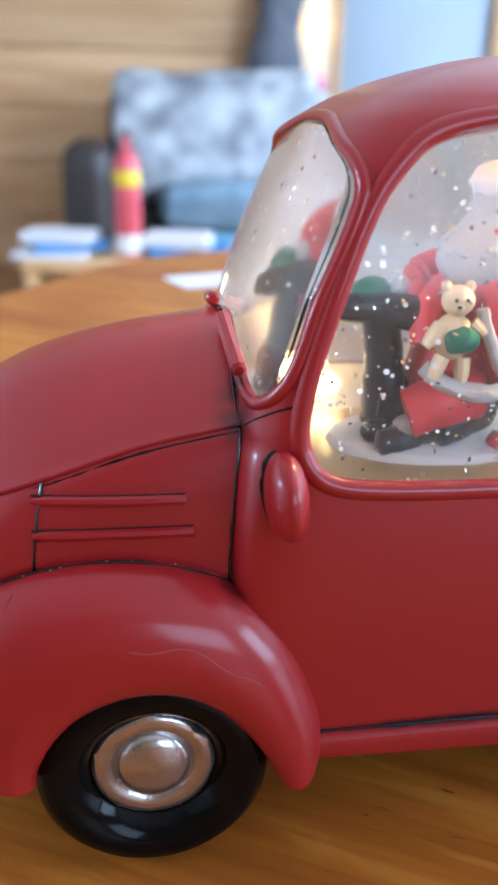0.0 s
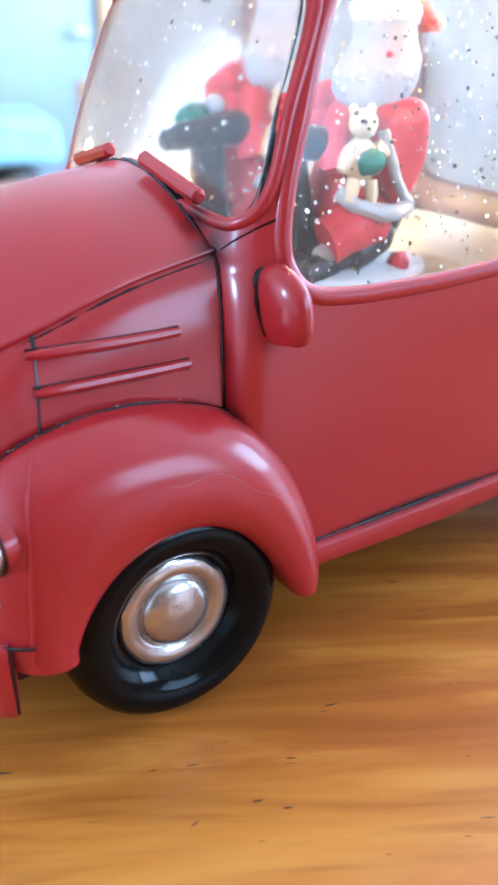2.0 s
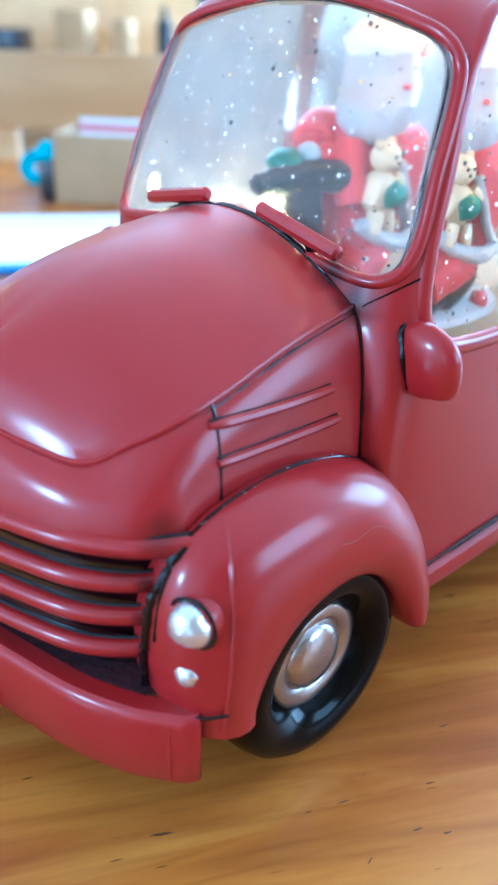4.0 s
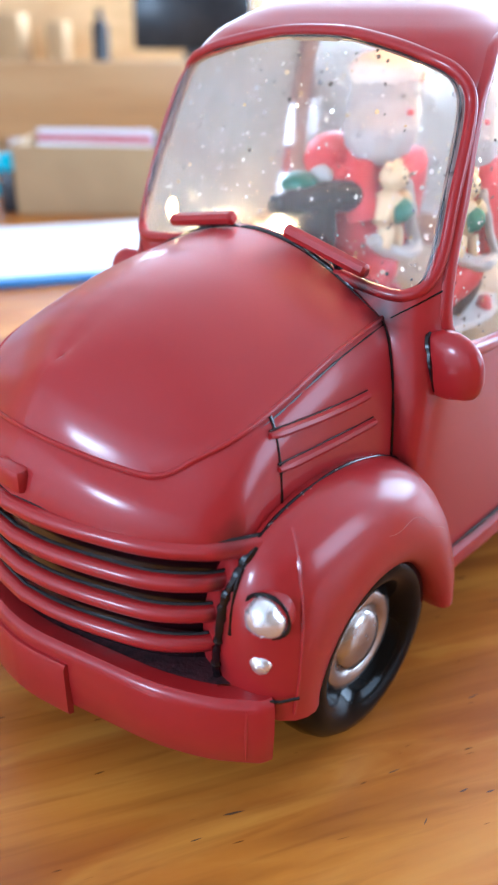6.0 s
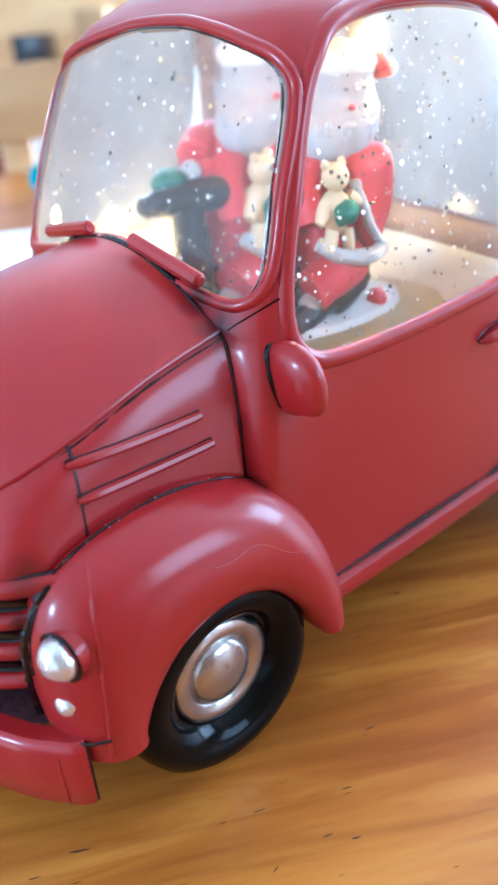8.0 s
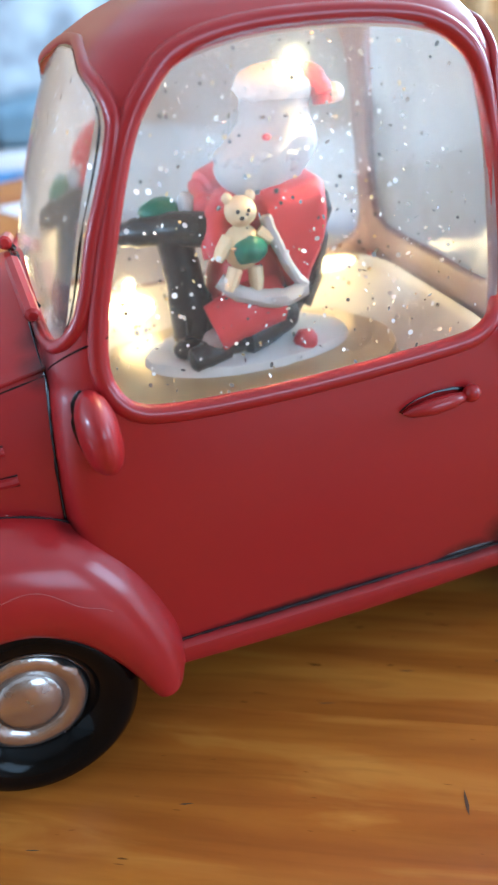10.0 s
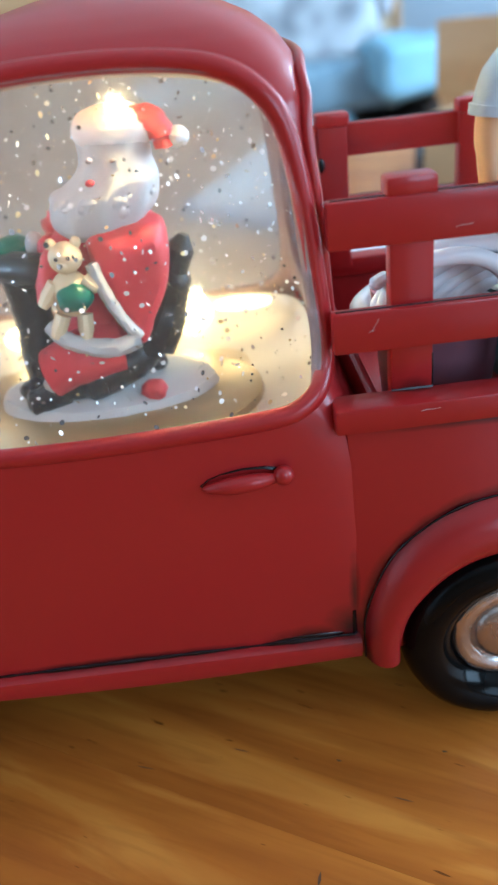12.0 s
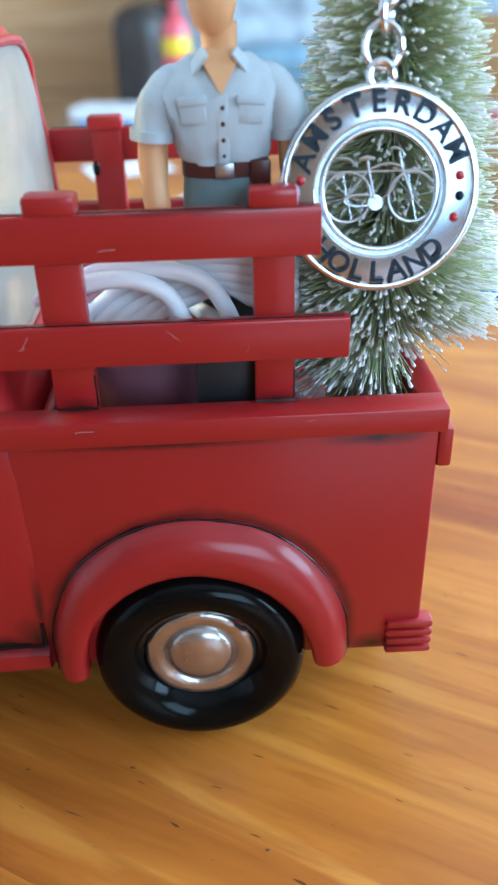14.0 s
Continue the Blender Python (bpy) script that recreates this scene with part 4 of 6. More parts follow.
for x, y, z, a, length in ((113.0, 2.33, 91.2, 62, 2.6), (112.4, 2.33, 90.2, 20, 1.2), (137.5, 2.33, 91.6, -38, 3.0), (128.0, 3.53, 106.0, 8, 3.0), (121.5, -1.56, 76.2, 4, 3.4), (160.4, -1.56, 76.6, 10, 1.8), (150.0, 2.33, 88.6, 75, 1.4)):
    d = Vector((math.cos(radians(a)), 0, math.sin(radians(a)))) * length / 2
    c = Vector((x, y, z))
    part("chip", seam([c - d, c - d * 0.3 + Vector((0, 0.02, 0.12)), c + d * 0.4 + Vector((0, 0.02, -0.06)), c + d], 0.05, 5), dust_pale, truck, "pale chip in the red paint")
part("tailgate", box(181, 184.2, 2, 90, 20.4, 75, 0.8), red, truck)
part("bed_rim", box(180.0, 185.0, 4.6, 87.4, 73.0, 77.8, 0.9), red, truck)
part("tailgate_lip", box(183.6, 186.4, 0.6, 91.4, 64.5, 72.6, 0.7), red, truck)
part("bed_front", box(112.3, 114.6, 4, 88, 60, 75.5, 0.8), red, truck)

# --- inside of the globe: floor, bulbs
part("globe_floor", box(21, 103, 7, 85, 56, 67.3, 1), globe_tan, truck, "gold tan floor of the globe")
part("globe_floor", move(lathe([(0.1, 69.4), (30, 69.4), (31.5, 68.9), (32, 66)], 48, "z"), Matrix.Translation((61, 45, 0)) @ Matrix.Diagonal((1.05, 1.0, 1, 1))), vary(mat("bronze_gold_disc", (0.42, 0.31, 0.14), 0.3, metal=0.4), (0.32, 0.21, 0.07), 120, 0.6), truck, "bronze gold round platform")
bulb_glow = bpy.data.materials.new("lit_bulb")
bulb_glow.use_nodes = True
bb = bulb_glow.node_tree.nodes["Principled BSDF"]
bb.inputs["Base Color"].default_value = (1, 0.8, 0.5, 1)
bb.inputs["Emission Color"].default_value = (1.0, 0.66, 0.25, 1)
bb.inputs["Emission Strength"].default_value = 10.0
# third glows for a refracted bulb image, the last for a lit floor edge
for x, y, z, rx, rz in ((74.5, 42, 137.6, 1.6, 1.6), (42, 80.5, 73.0, 6.0, 3.0), (27.5, 79, 94, 1.8, 2.6), (79, 80.5, 74.4, 6.0, 4.4), (92, 80.5, 75.5, 7.0, 1.5)):
    part("bulb_glow_spot", ball((x, y, z), rx, 1.6, rz, 14, 8), bulb_glow, truck, "warm glowing spot of bulb light")
# milky foot of the globe's plastic: a hollow curve from the floor up to the walls
rings = []
for k in range(9):
    u = k / 8
    z, inset = 67.2 + 8.0 * (1 - math.cos(u * math.pi / 2)), 2.2 + 16.0 * (1 - math.sin(u * math.pi / 2))
    c, a, b = cab_dims(77)
    rings.append([(c + (a - inset) * math.copysign(abs(math.cos(t)) ** 0.3, math.cos(t)), YC + (b - inset) * math.copysign(abs(math.sin(t)) ** 0.3, math.sin(t)), z) for t in np.linspace(-1.5, math.pi + 1.5, 90)])
part("globe_rim", loft(rings, closed=False), vary(mat("milky_plastic", (0.58, 0.56, 0.52), 0.35), (0.48, 0.44, 0.37), 70, 0.5), truck, "milky plastic foot of the globe")


# ---------------------------------------------------------------- the figure in the globe, one plain mesh
def figurine():
    bm = bmesh.new()
    mats = [fig_red, fig_white, fig_black, fig_skin, fig_bear, fig_green, snow, fig_fur_lit]
    R, W, K, S, B, G, N, F = range(8)

    def put(piece, i):
        merge(bm, piece, i)

    def rock(piece, amount, scale):
        for v in piece.verts:
            v.co += Vector((noise.noise(v.co * scale), noise.noise(v.co * scale + Vector((7, 0, 0))), noise.noise(v.co * scale + Vector((0, 9, 0))))) * amount
        return piece

    # snow base
    put(rock(move(lathe([(0.1, 70.6), (17, 70.6), (19.5, 71.6), (20.4, 73.2), (19.6, 74.8), (16, 75.6), (0.1, 75.9)], 40, "z"), Matrix.Translation((62.6, 31, -1.4)) @ Matrix.Diagonal((1.13, 0.64, 1, 1))), 0.5, 0.2), N)
    # dog: body, chest and neck, head and muzzle, tail, paws
    put(tube(smooth_path([(48, 30, 80), (56, 31, 79.5), (66, 31, 80), (74, 31, 82), (77, 31, 86)], 5), [4.5] * 5 + [4.9] * 5 + [5.0] * 5 + [4.2] * 5 + [2.6], 14), K)
    put(tube(smooth_path([(51.0, 30, 77), (50.4, 30, 85), (49.6, 30, 91), (48.6, 30, 96.4)], 5), [4.4] * 5 + [3.9] * 5 + [3.7] * 6, 14), K)
    put(tube(smooth_path([(57.6, 24.6, 96.6), (50, 28.4, 97.0), (43, 32.4, 96.4), (38.4, 35.4, 95.6)], 5), [2.0, 2.8] + [3.4] * 5 + [2.9] * 5 + [2.3] * 3 + [1.2], 14), K)
    put(tube(smooth_path([(73.5, 31, 80), (77.0, 31, 86), (79.0, 31, 93), (82.0, 31, 99.5)], 5), [4.6] * 5 + [4.0] * 5 + [3.0] * 4 + [2.0, 1.0], 10), K)
    for x, y in ((48.5, 26), (50.5, 33.5), (72, 33)):
        put(ball((x, y, 75.6), 3.4, 2.2, 2.0), K)
    put(ball((62, 28.5, 78), 12, 4.2, 4.2), K)
    # dog's cap
    put(rock(ball((47.8, 33.6, 99.4), 4.4, 3.4, 2.7), 0.3, 0.4), G)
    put(rock(ball((52.8, 31.4, 100.6), 1.9, 2.4, 2.4), 0.3, 0.5), W)
    put(rock(ball((56.4, 29.8, 100.2), 3.0, 2.6, 2.6), 0.3, 0.5), R)
    # coat: lower skirt, body, shoulders, arms
    body = []
    for z, cx, rx, ry in ((82, 62.8, 8.2, 7.0), (86, 64.0, 8.8, 7.4), (90, 66.0, 9.6, 7.8), (95, 67.2, 9.2, 7.2), (100, 68, 9.4, 6.8), (104, 68.4, 8.6, 6.2), (107, 68.6, 6.0, 5.0)):
        body.append([(cx + rx * math.cos(k * math.tau / 24), 30 + ry * math.sin(k * math.tau / 24), z) for k in range(24)])
    put(rock(loft(body), 0.35, 0.25), R)
    put(tube(smooth_path([(60.5, 27, 102), (56.5, 25, 97), (56.0, 23, 92)], 5), [3.2] * 11, 12), R)
    # flared near half of the coat, narrowing to the corner where its two fur trims meet
    half = smooth_path([(64.4, 0, 103.6), (70, 0, 105.2), (77.0, 0, 104.6), (78.8, 0, 101.6), (78.2, 0, 94), (74.6, 0, 86.4), (72.0, 0, 82.6), (68.6, 0, 87), (66.0, 0, 93), (64.4, 0, 98.6)], 4, closed=True)
    panel = [[(71.2 + (p[0] - 71.2) * k, y, 95.5 + (p[2] - 95.5) * k) for p in half] for y, k in ((19.4, 0.5), (19.8, 0.78), (20.8, 0.93), (22.6, 1.0), (29, 1.0))]
    put(rock(loft(panel), 0.35, 0.3), R)
    put(rock(tube(smooth_path([(54.8, 20.6, 88.4), (57.6, 19.0, 86.2), (62, 17.8, 84.8), (67.4, 17.6, 84.2), (71.8, 18.4, 85.0)], 6), 1.5, 10), 0.3, 0.6), W)
    put(rock(tube(smooth_path([(71.8, 18.4, 85.0), (69.0, 18.6, 89.0), (66.6, 18.6, 94.0), (64.8, 19.4, 99.6)], 6), 1.15, 10), 0.3, 0.6), W)
    # leg over the dog, cuff and boot
    put(tube(smooth_path([(67, 24, 82.4), (59, 21.6, 81.8), (53.2, 22, 79.6)], 5), [4.6] * 6 + [4.2] * 5, 14), R)
    put(rock(ball((53.6, 22.8, 77.2), 3.0, 2.8, 1.9), 0.25, 0.5), W)
    put(tube(smooth_path([(55.6, 22.6, 76.2), (51, 22.2, 75.2), (47.4, 22, 74.6)], 5), [2.5] * 6 + [2.2] * 4 + [1.4], 12), K)
    put(rock(tube(smooth_path([(54, 22.6, 76.8), (60, 22.8, 77.2), (66, 24, 78.6), (71, 26, 79.6)], 5), [2.6] * 5 + [3.6] * 10 + [3.0], 12), 0.2, 0.3), K)
    put(rock(ball((72.6, 22.0, 74.6), 2.8, 2.2, 1.9), 0.5, 0.6), R)
    # beard, head, hat with rim and tip
    head = []
    for z, cx, cy, rx, ry in ((102.4, 66.2, 25.4, 4.2, 3.0), (104.2, 66.6, 25.8, 7.6, 4.8), (107, 67.2, 26.2, 9.5, 5.8), (110.5, 67.8, 26.6, 9.9, 6.2), (113.6, 68.8, 27.2, 8.8, 6.4), (116, 69.6, 27.8, 7.4, 6.4), (119, 69.9, 28.0, 6.7, 6.2), (124, 70.0, 28.2, 6.6, 5.8), (127, 70.1, 28.4, 4.8, 4.2)):
        ring = []
        for k in range(40):
            a = k * math.tau / 40
            # locks of the beard run down the lower half
            lock = 1 + 0.035 * math.sin(9 * a + 0.25 * z) * max(0.0, min(1.0, (117 - z) / 6))
            ring.append((cx + rx * lock * math.cos(a), cy + ry * lock * math.sin(a), z))
        head.append(ring)
    put(rock(loft(smooth_rings(head, 2)), 0.35, 0.3), W)
    # curls of the beard and hair
    rng = random.Random(3)
    for k in range(60):
        a, z = rng.uniform(math.pi * 0.95, math.pi * 2.05), rng.uniform(103.5, 111.0)
        g = min(1.0, (z - 101) / 7)
        put(ball((67.4 + 8.3 * g * math.cos(a), 26.5 + 5.3 * g * math.sin(a), z), rng.uniform(1.2, 2.2), 1.1, rng.uniform(1.0, 2.2), 8, 6), W)
    # eyes
    for x, y in ((65.6, 22.6), (70.0, 21.7)):
        put(ball((x, y, 119.0), 0.7, 0.45, 0.42, 10, 6), S)
    put(rock(ball((70.2, 28.4, 124.0), 7.7, 6.7, 5.4, 24, 14), 0.7, 0.5), F)
    put(tube(smooth_path([(74.0, 28.0, 126.0), (76.6, 27.2, 125.8), (79.0, 26.6, 122.6), (79.6, 26.2, 119.6)], 5), [2.6] * 4 + [3.0] * 4 + [2.6] * 4 + [2.2] * 4, 14), R)
    put(rock(ball((81.6, 26.6, 121.4), 2.4, 2.4, 2.4), 0.3, 0.6), F)
    put(ball((65.4, 20.9, 115.0), 0.9, 0.7, 0.8, 10, 7), R)
    # far sleeve and mitten reaching over the dog's head
    put(rock(tube(smooth_path([(67, 34.5, 103.5), (62, 34.2, 103.8), (57.6, 33.2, 102.4), (55.6, 32.4, 101.6)], 4), [4.4] * 5 + [3.9] * 4 + [3.0] * 3 + [2.0], 14), 0.25, 0.4), R)
    # toy bear held in front
    put(ball((60.2, 20.0, 101.0), 3.2, 2.6, 2.9), B)
    for dx in (-2.3, 2.3):
        put(ball((60.2 + dx, 20.4, 103.5), 1.05, 0.9, 1.1, 10, 7), B)
    put(ball((59.8, 18.4, 100.2), 1.4, 1.2, 1.1, 10, 7), B)
    put(ball((60.0, 20.4, 94.2), 3.9, 3.0, 4.4), B)
    put(rock(ball((60.8, 18.2, 94.0), 3.6, 2.0, 2.6), 0.5, 0.4), G)
    for a, b in (((57.4, 20, 96.4), (54.4, 19.4, 92.6)), ((58.0, 19.4, 90.6), (56.0, 18.6, 86.6)), ((62.0, 19.4, 90.4), (61.8, 18.4, 85.8)), ((63.2, 19.6, 97.0), (65.4, 18.6, 95.0))):
        put(tube([a, Vector(a).lerp(Vector(b), 0.6), b], [1.5, 1.5, 1.0], 10), B)
    for dx in (-1.1, 1.1):
        put(ball((60.0 + dx, 17.5, 101.6), 0.42, 0.3, 0.42, 8, 6), K)
    put(ball((59.5, 17.2, 100.4), 0.5, 0.3, 0.4, 8, 6), K)
    # stands in the middle of the globe, on its floor
    for v in bm.verts:
        x, y, z = v.co
        up = min(1.0, max(0.0, (z - 82) / 12))
        z2 = 106 + (z - 106) * 0.80 if z > 106 else z - 2.6 * max(0.0, min(1.0, (86 - z) / 14))
        v.co = Vector((x - 0.6 + 0.4 * up + 1.6 * min(1.0, max(0.0, (z - 106) / 8)), 11 + (y - 3) * 1.33, z2))
    return thing("figurine", bm, mats, "painted resin winter figurine on a black dog inside the globe", "figurine")


figurine()


def glitter():
    bm = bmesh.new()
    rng = random.Random(5)
    n = 0
    while n < 1300:
        x, y, z = rng.uniform(24, 104), 6 + 80 * rng.random() ** 1.4, rng.uniform(71, 140)
        c, a, b = cab_dims(z)
        if abs((x - c) / a) ** 5 + abs((y - YC) / b) ** 5 > 0.86:
            continue
        n += 1
        r = rng.choice((0.2, 0.26, 0.34, 0.42, 0.55))
        m = Matrix.Translation((x, y, z)) @ Euler([rng.uniform(0, 6.28) for _ in range(3)]).to_matrix().to_4x4()
        f = bm.faces.new([bm.verts.new(m @ Vector((r * math.cos(k * math.tau / 6), r * math.sin(k * math.tau / 6), 0))) for k in range(6)])
        f.material_index = rng.choice((0, 0, 0, 0, 0, 1, 1, 1, 2))
    ob = new("glitter", bpy.data.meshes.new("glitter"))
    bmesh.ops.scale(bm, vec=(MM, MM, MM), verts=bm.verts)
    bm.to_mesh(ob.data)
    bm.free()
    ob.data.materials.append(glit_light)
    ob.data.materials.append(glit_dark)
    ob.data.materials.append(glit_gold)
    return tagged(ob, "silver and grey glitter flakes floating in the globe", "glitter", kind="stuff")


glitter()


# ---------------------------------------------------------------- things in the load bed
def doll():
    """A plastic doll in a grey shirt, one plain mesh."""
    bm = bmesh.new()
    X, Y = 147.2, 17.0
    SH, TR, SK, BE, BU = range(5)

    def sections(rows, i, seg=28, ridge=0.0):
        rings = []
        for z, cx, cy, rx, ry in rows:
            ring = []
            for k in range(seg):
                a = k * math.tau / seg
                c, s = math.cos(a), math.sin(a)
                p = 2.6
                ring.append((X + cx + rx * math.copysign(abs(c) ** (2 / p), c), Y + cy + ry * math.copysign(abs(s) ** (2 / p), s), z))
            rings.append(ring)
        piece = loft(rings)
        if ridge:
            for v in piece.verts:
                v.co += Vector((0, -1, 0)) * ridge * noise.noise(v.co * 0.35) + Vector((1, 0, 0)) * ridge * 0.5 * noise.noise(v.co * 0.3 + Vector((4, 4, 4)))
        merge(bm, piece, i)

    sections([(61, -3.4, 1.8, 3.2, 3.2), (80, -3.6, 1.8, 3.2, 3.2), (98, -3.4, 1.0, 3.7, 3.7), (108, -2.4, 0, 5.0, 4.4)], TR)
    sections([(61, 3.8, 1.8, 3.2, 3.2), (80, 4.0, 1.8, 3.2, 3.2), (98, 3.8, 1.0, 3.7, 3.7), (108, 3.2, 0, 5.0, 4.4)], TR)
    sections([(104, 0.4, 0, 7.4, 4.6), (110, 0.3, 0, 7.4, 4.6), (115, 0.2, 0, 6.9, 4.4)], TR)
    sections([(114.6, 0.2, 0, 7.15, 4.65), (117.0, 0.2, 0, 7.2, 4.7)], BE)
    sections([(116.6, 0.2, 0, 6.9, 4.4), (118.5, 0.1, -0.2, 7.6, 4.8), (121, 0, -0.3, 8.2, 5.0), (124, 0, -0.4, 9.1, 5.2), (126.6, 0, -0.3, 9.9, 5.0), (128.8, 0, 0, 9.7, 4.6), (130.8, 0, 0.3, 8.2, 3.9), (132.6, 0, 0.5, 5.0, 3.0)], SH, 44, 1.3)
    for s in (-1, 1):
        merge(bm, tube(smooth_path([(X + s * 4.6, Y + 0.3, 129.2), (X + s * 8.4, Y, 127.9), (X + s * 10.4, Y - 0.3, 124.6), (X + s * 11.4, Y - 0.6, 120.6)], 5), [2.6] * 3 + [3.0] * 5 + [3.3] * 7 + [3.5], 18), SH)
        merge(bm, tube([(X + s * 11.3, Y - 0.6, 121.9), (X + s * 11.5, Y - 0.6, 120.2)], [3.7, 3.65], 18), SH)
        merge(bm, tube(smooth_path([(X + s * 11.2, Y - 0.5, 122.0), (X + s * 11.6, Y - 1.0, 117), (X + s * 11.5, Y - 2.2, 112), (X + s * 11.0, Y - 3.2, 107.6), (X + s * 10.6, Y - 3.6, 103)], 4), [2.5] * 6 + [2.25] * 5 + [1.9] * 4 + [2.0, 1.4], 12), SK)
        # collar flaps and pockets
        flap = box(-2.6, 2.6, -0.35, 0.35, -1.1, 1.1, 0.3)
        merge(bm, move(flap, turned(-32, s * 48, s * 26, X + s * 3.7, Y - 3.2, 131.4)), SH)
        pocket = box(-2.3, 2.3, -0.3, 0.3, -0.7, 0.7, 0.25)
        merge(bm, move(pocket, turned(-4, s * 5, s * 8, X + s * 4.6, Y - 5.35, 126.4)), SH)
        pocket = box(-2.1, 2.1, -0.25, 0.25, -1.5, 1.5, 0.25)
        merge(bm, move(pocket, turned(3, s * 4, s * 8, X + s * 4.5, Y - 5.15, 124.4)), SH)
    merge(bm, box(X - 0.85, X + 0.95, Y - 5.55, Y - 4.9, 117, 127.4, 0.2), SH)
    for z in (118.2, 120.6, 123.0, 125.4):
        merge(bm, ball((X + 0.1, Y - 5.5 + abs(z - 124) * 0.02, z), 0.42, 0.25, 0.42, 8, 6), BE)
    # open neck, neck, head without features
    neck = loft([[(X - 3.3, Y - 3.7, 132.8), (X, Y - 5.75, 127.2), (X + 3.3, Y - 3.7, 132.8), (X, Y - 2.6, 134.0)], [(X - 2.0, Y - 1.5, 133.6), (X, Y - 2.5, 130), (X + 2.0, Y - 1.5, 133.6), (X, Y - 1, 134)]])
    merge(bm, neck, SK)
    sections([(130.5, 0, 0, 3.0, 2.7), (134, 0, -0.3, 2.8, 2.7), (137, 0, -0.5, 2.9, 2.9)], SK, 20)
    sections([(135.4, -0.9, -1.9, 1.5, 1.6), (136.6, -0.9, -1.6, 2.9, 3.0), (139, -0.9, -1.2, 3.7, 3.9), (143, -0.9, -0.9, 4.2, 4.5), (147, 0, -0.6, 4.1, 4.4), (150, 0, -0.4, 2.9, 3.1), (151, 0, -0.4, 1.0, 1.1)], SK, 24)
    # buckle and pouch on the belt
    merge(bm, box(X - 1.5, X + 1.7, Y - 5.15, Y - 4.5, 114.5, 117.1, 0.4), BU)
    merge(bm, box(X + 4.2, X + 7.6, Y - 4.9, Y - 2.4, 113.4, 117.4, 0.5), BE)
    # the feet stand back from the cable, so that the body leans on the boards
    for v in bm.verts:
        v.co.y += 0.5 * max(0.0, 107 - v.co.z)
    return thing("doll", bm, [shirt, trousers, skin_plastic, belt_brown, steel], "plastic doll in a grey blue shirt standing in the load bed", "doll")


doll()

# white cable coiled in the bed
cable = hold("cable_coil", (132, 23, 61), "coil of thick white electric cable lying in the load bed", "cable")
# loops that lie aslant round the pot, low at the cab and rising towards the tail
for k in range(5):
    loop = [(118.6 + 2.9 * k, 16.6, 86.0), (122.4 + 3.0 * k, 18.0, 90.4 - 0.25 * k), (128.2 + 3.0 * k, 18.8, 94.6 - 0.6 * k), (139.5 + 1.8 * k, 16.0, 100.4 - 1.3 * k), (149.0 + 0.7 * k, 15.0, 100.4 - 1.9 * k),
            (158.6, 18.0, 98.0 - 1.9 * k), (154.0, 34.0, 90.0 - 1.0 * k), (142.0, 46.0, 87.0 - 0.8 * k), (130.0, 49.0 - 0.8 * k, 85.0 - 0.7 * k), (116.6 + 0.5 * k, 37.0, 83.0 - 0.5 * k), (115.6 + 1.6 * k, 24.0, 83.2 - 0.4 * k)]
    part("cable_loop", tube(smooth_path(loop, 6, closed=True), 1.55, 10, closed=True), cable_white, cable)
# two free ends bow up behind the boards and drop to the floor of the bed
for end in ([(116.0, 15.0, 86.0), (118.0, 11.0, 94.5), (122.2, 10.0, 98.2), (130.1, 9.9, 99.0), (136.2, 10.0, 96.4), (139.0, 10.2, 91.4), (139.2, 12.5, 87.4), (136.6, 18.0, 87.6), (131.0, 22.0, 89.2), (125.0, 25.0, 89.2)],
            [(117.0, 20.0, 88.0), (121.0, 14.0, 97.4), (128.2, 12.4, 100.2), (137.0, 12.0, 99.7), (143.3, 12.0, 97.3), (147.0, 12.2, 91.4), (147.2, 14.0, 88.0), (143.0, 20.0, 88.4), (138.0, 27.0, 89.2), (131.0, 31.0, 89.2)]):
    part("cable_end", tube(smooth_path(end, 6), 1.6, 10), cable_white, cable)
part("cable_end", tube(smooth_path([(121.0, 24.0, 88.0), (117.6, 14.0, 95.0), (115.0, 10.4, 95.8), (113.8, 9.6, 95.4)], 5), [1.3] * 12 + [1.1, 0.9, 0.7, 0.5], 8), cable_white, cable)
thing("junction_box", move(box(-7, 7, -2.4, 2.4, 0, 25.5, 0.8), turned(0, 0, 3, 147.5, 11.2, 61)), ext_black, "small black plastic box on the bed floor", "box")
thing("pot", move(lathe([(0.1, 61), (10, 61), (11, 62), (12.6, 80), (13.2, 87.5), (12.4, 87.5), (11.4, 66), (0.1, 65)], 36, "z"), Matrix.Translation((131, 30, 0))), vary(mat("mauve_plastic", (0.24, 0.10, 0.13), 0.5), (0.18, 0.07, 0.09), 60, 0.5), "small mauve round pot under the cable", "pot")


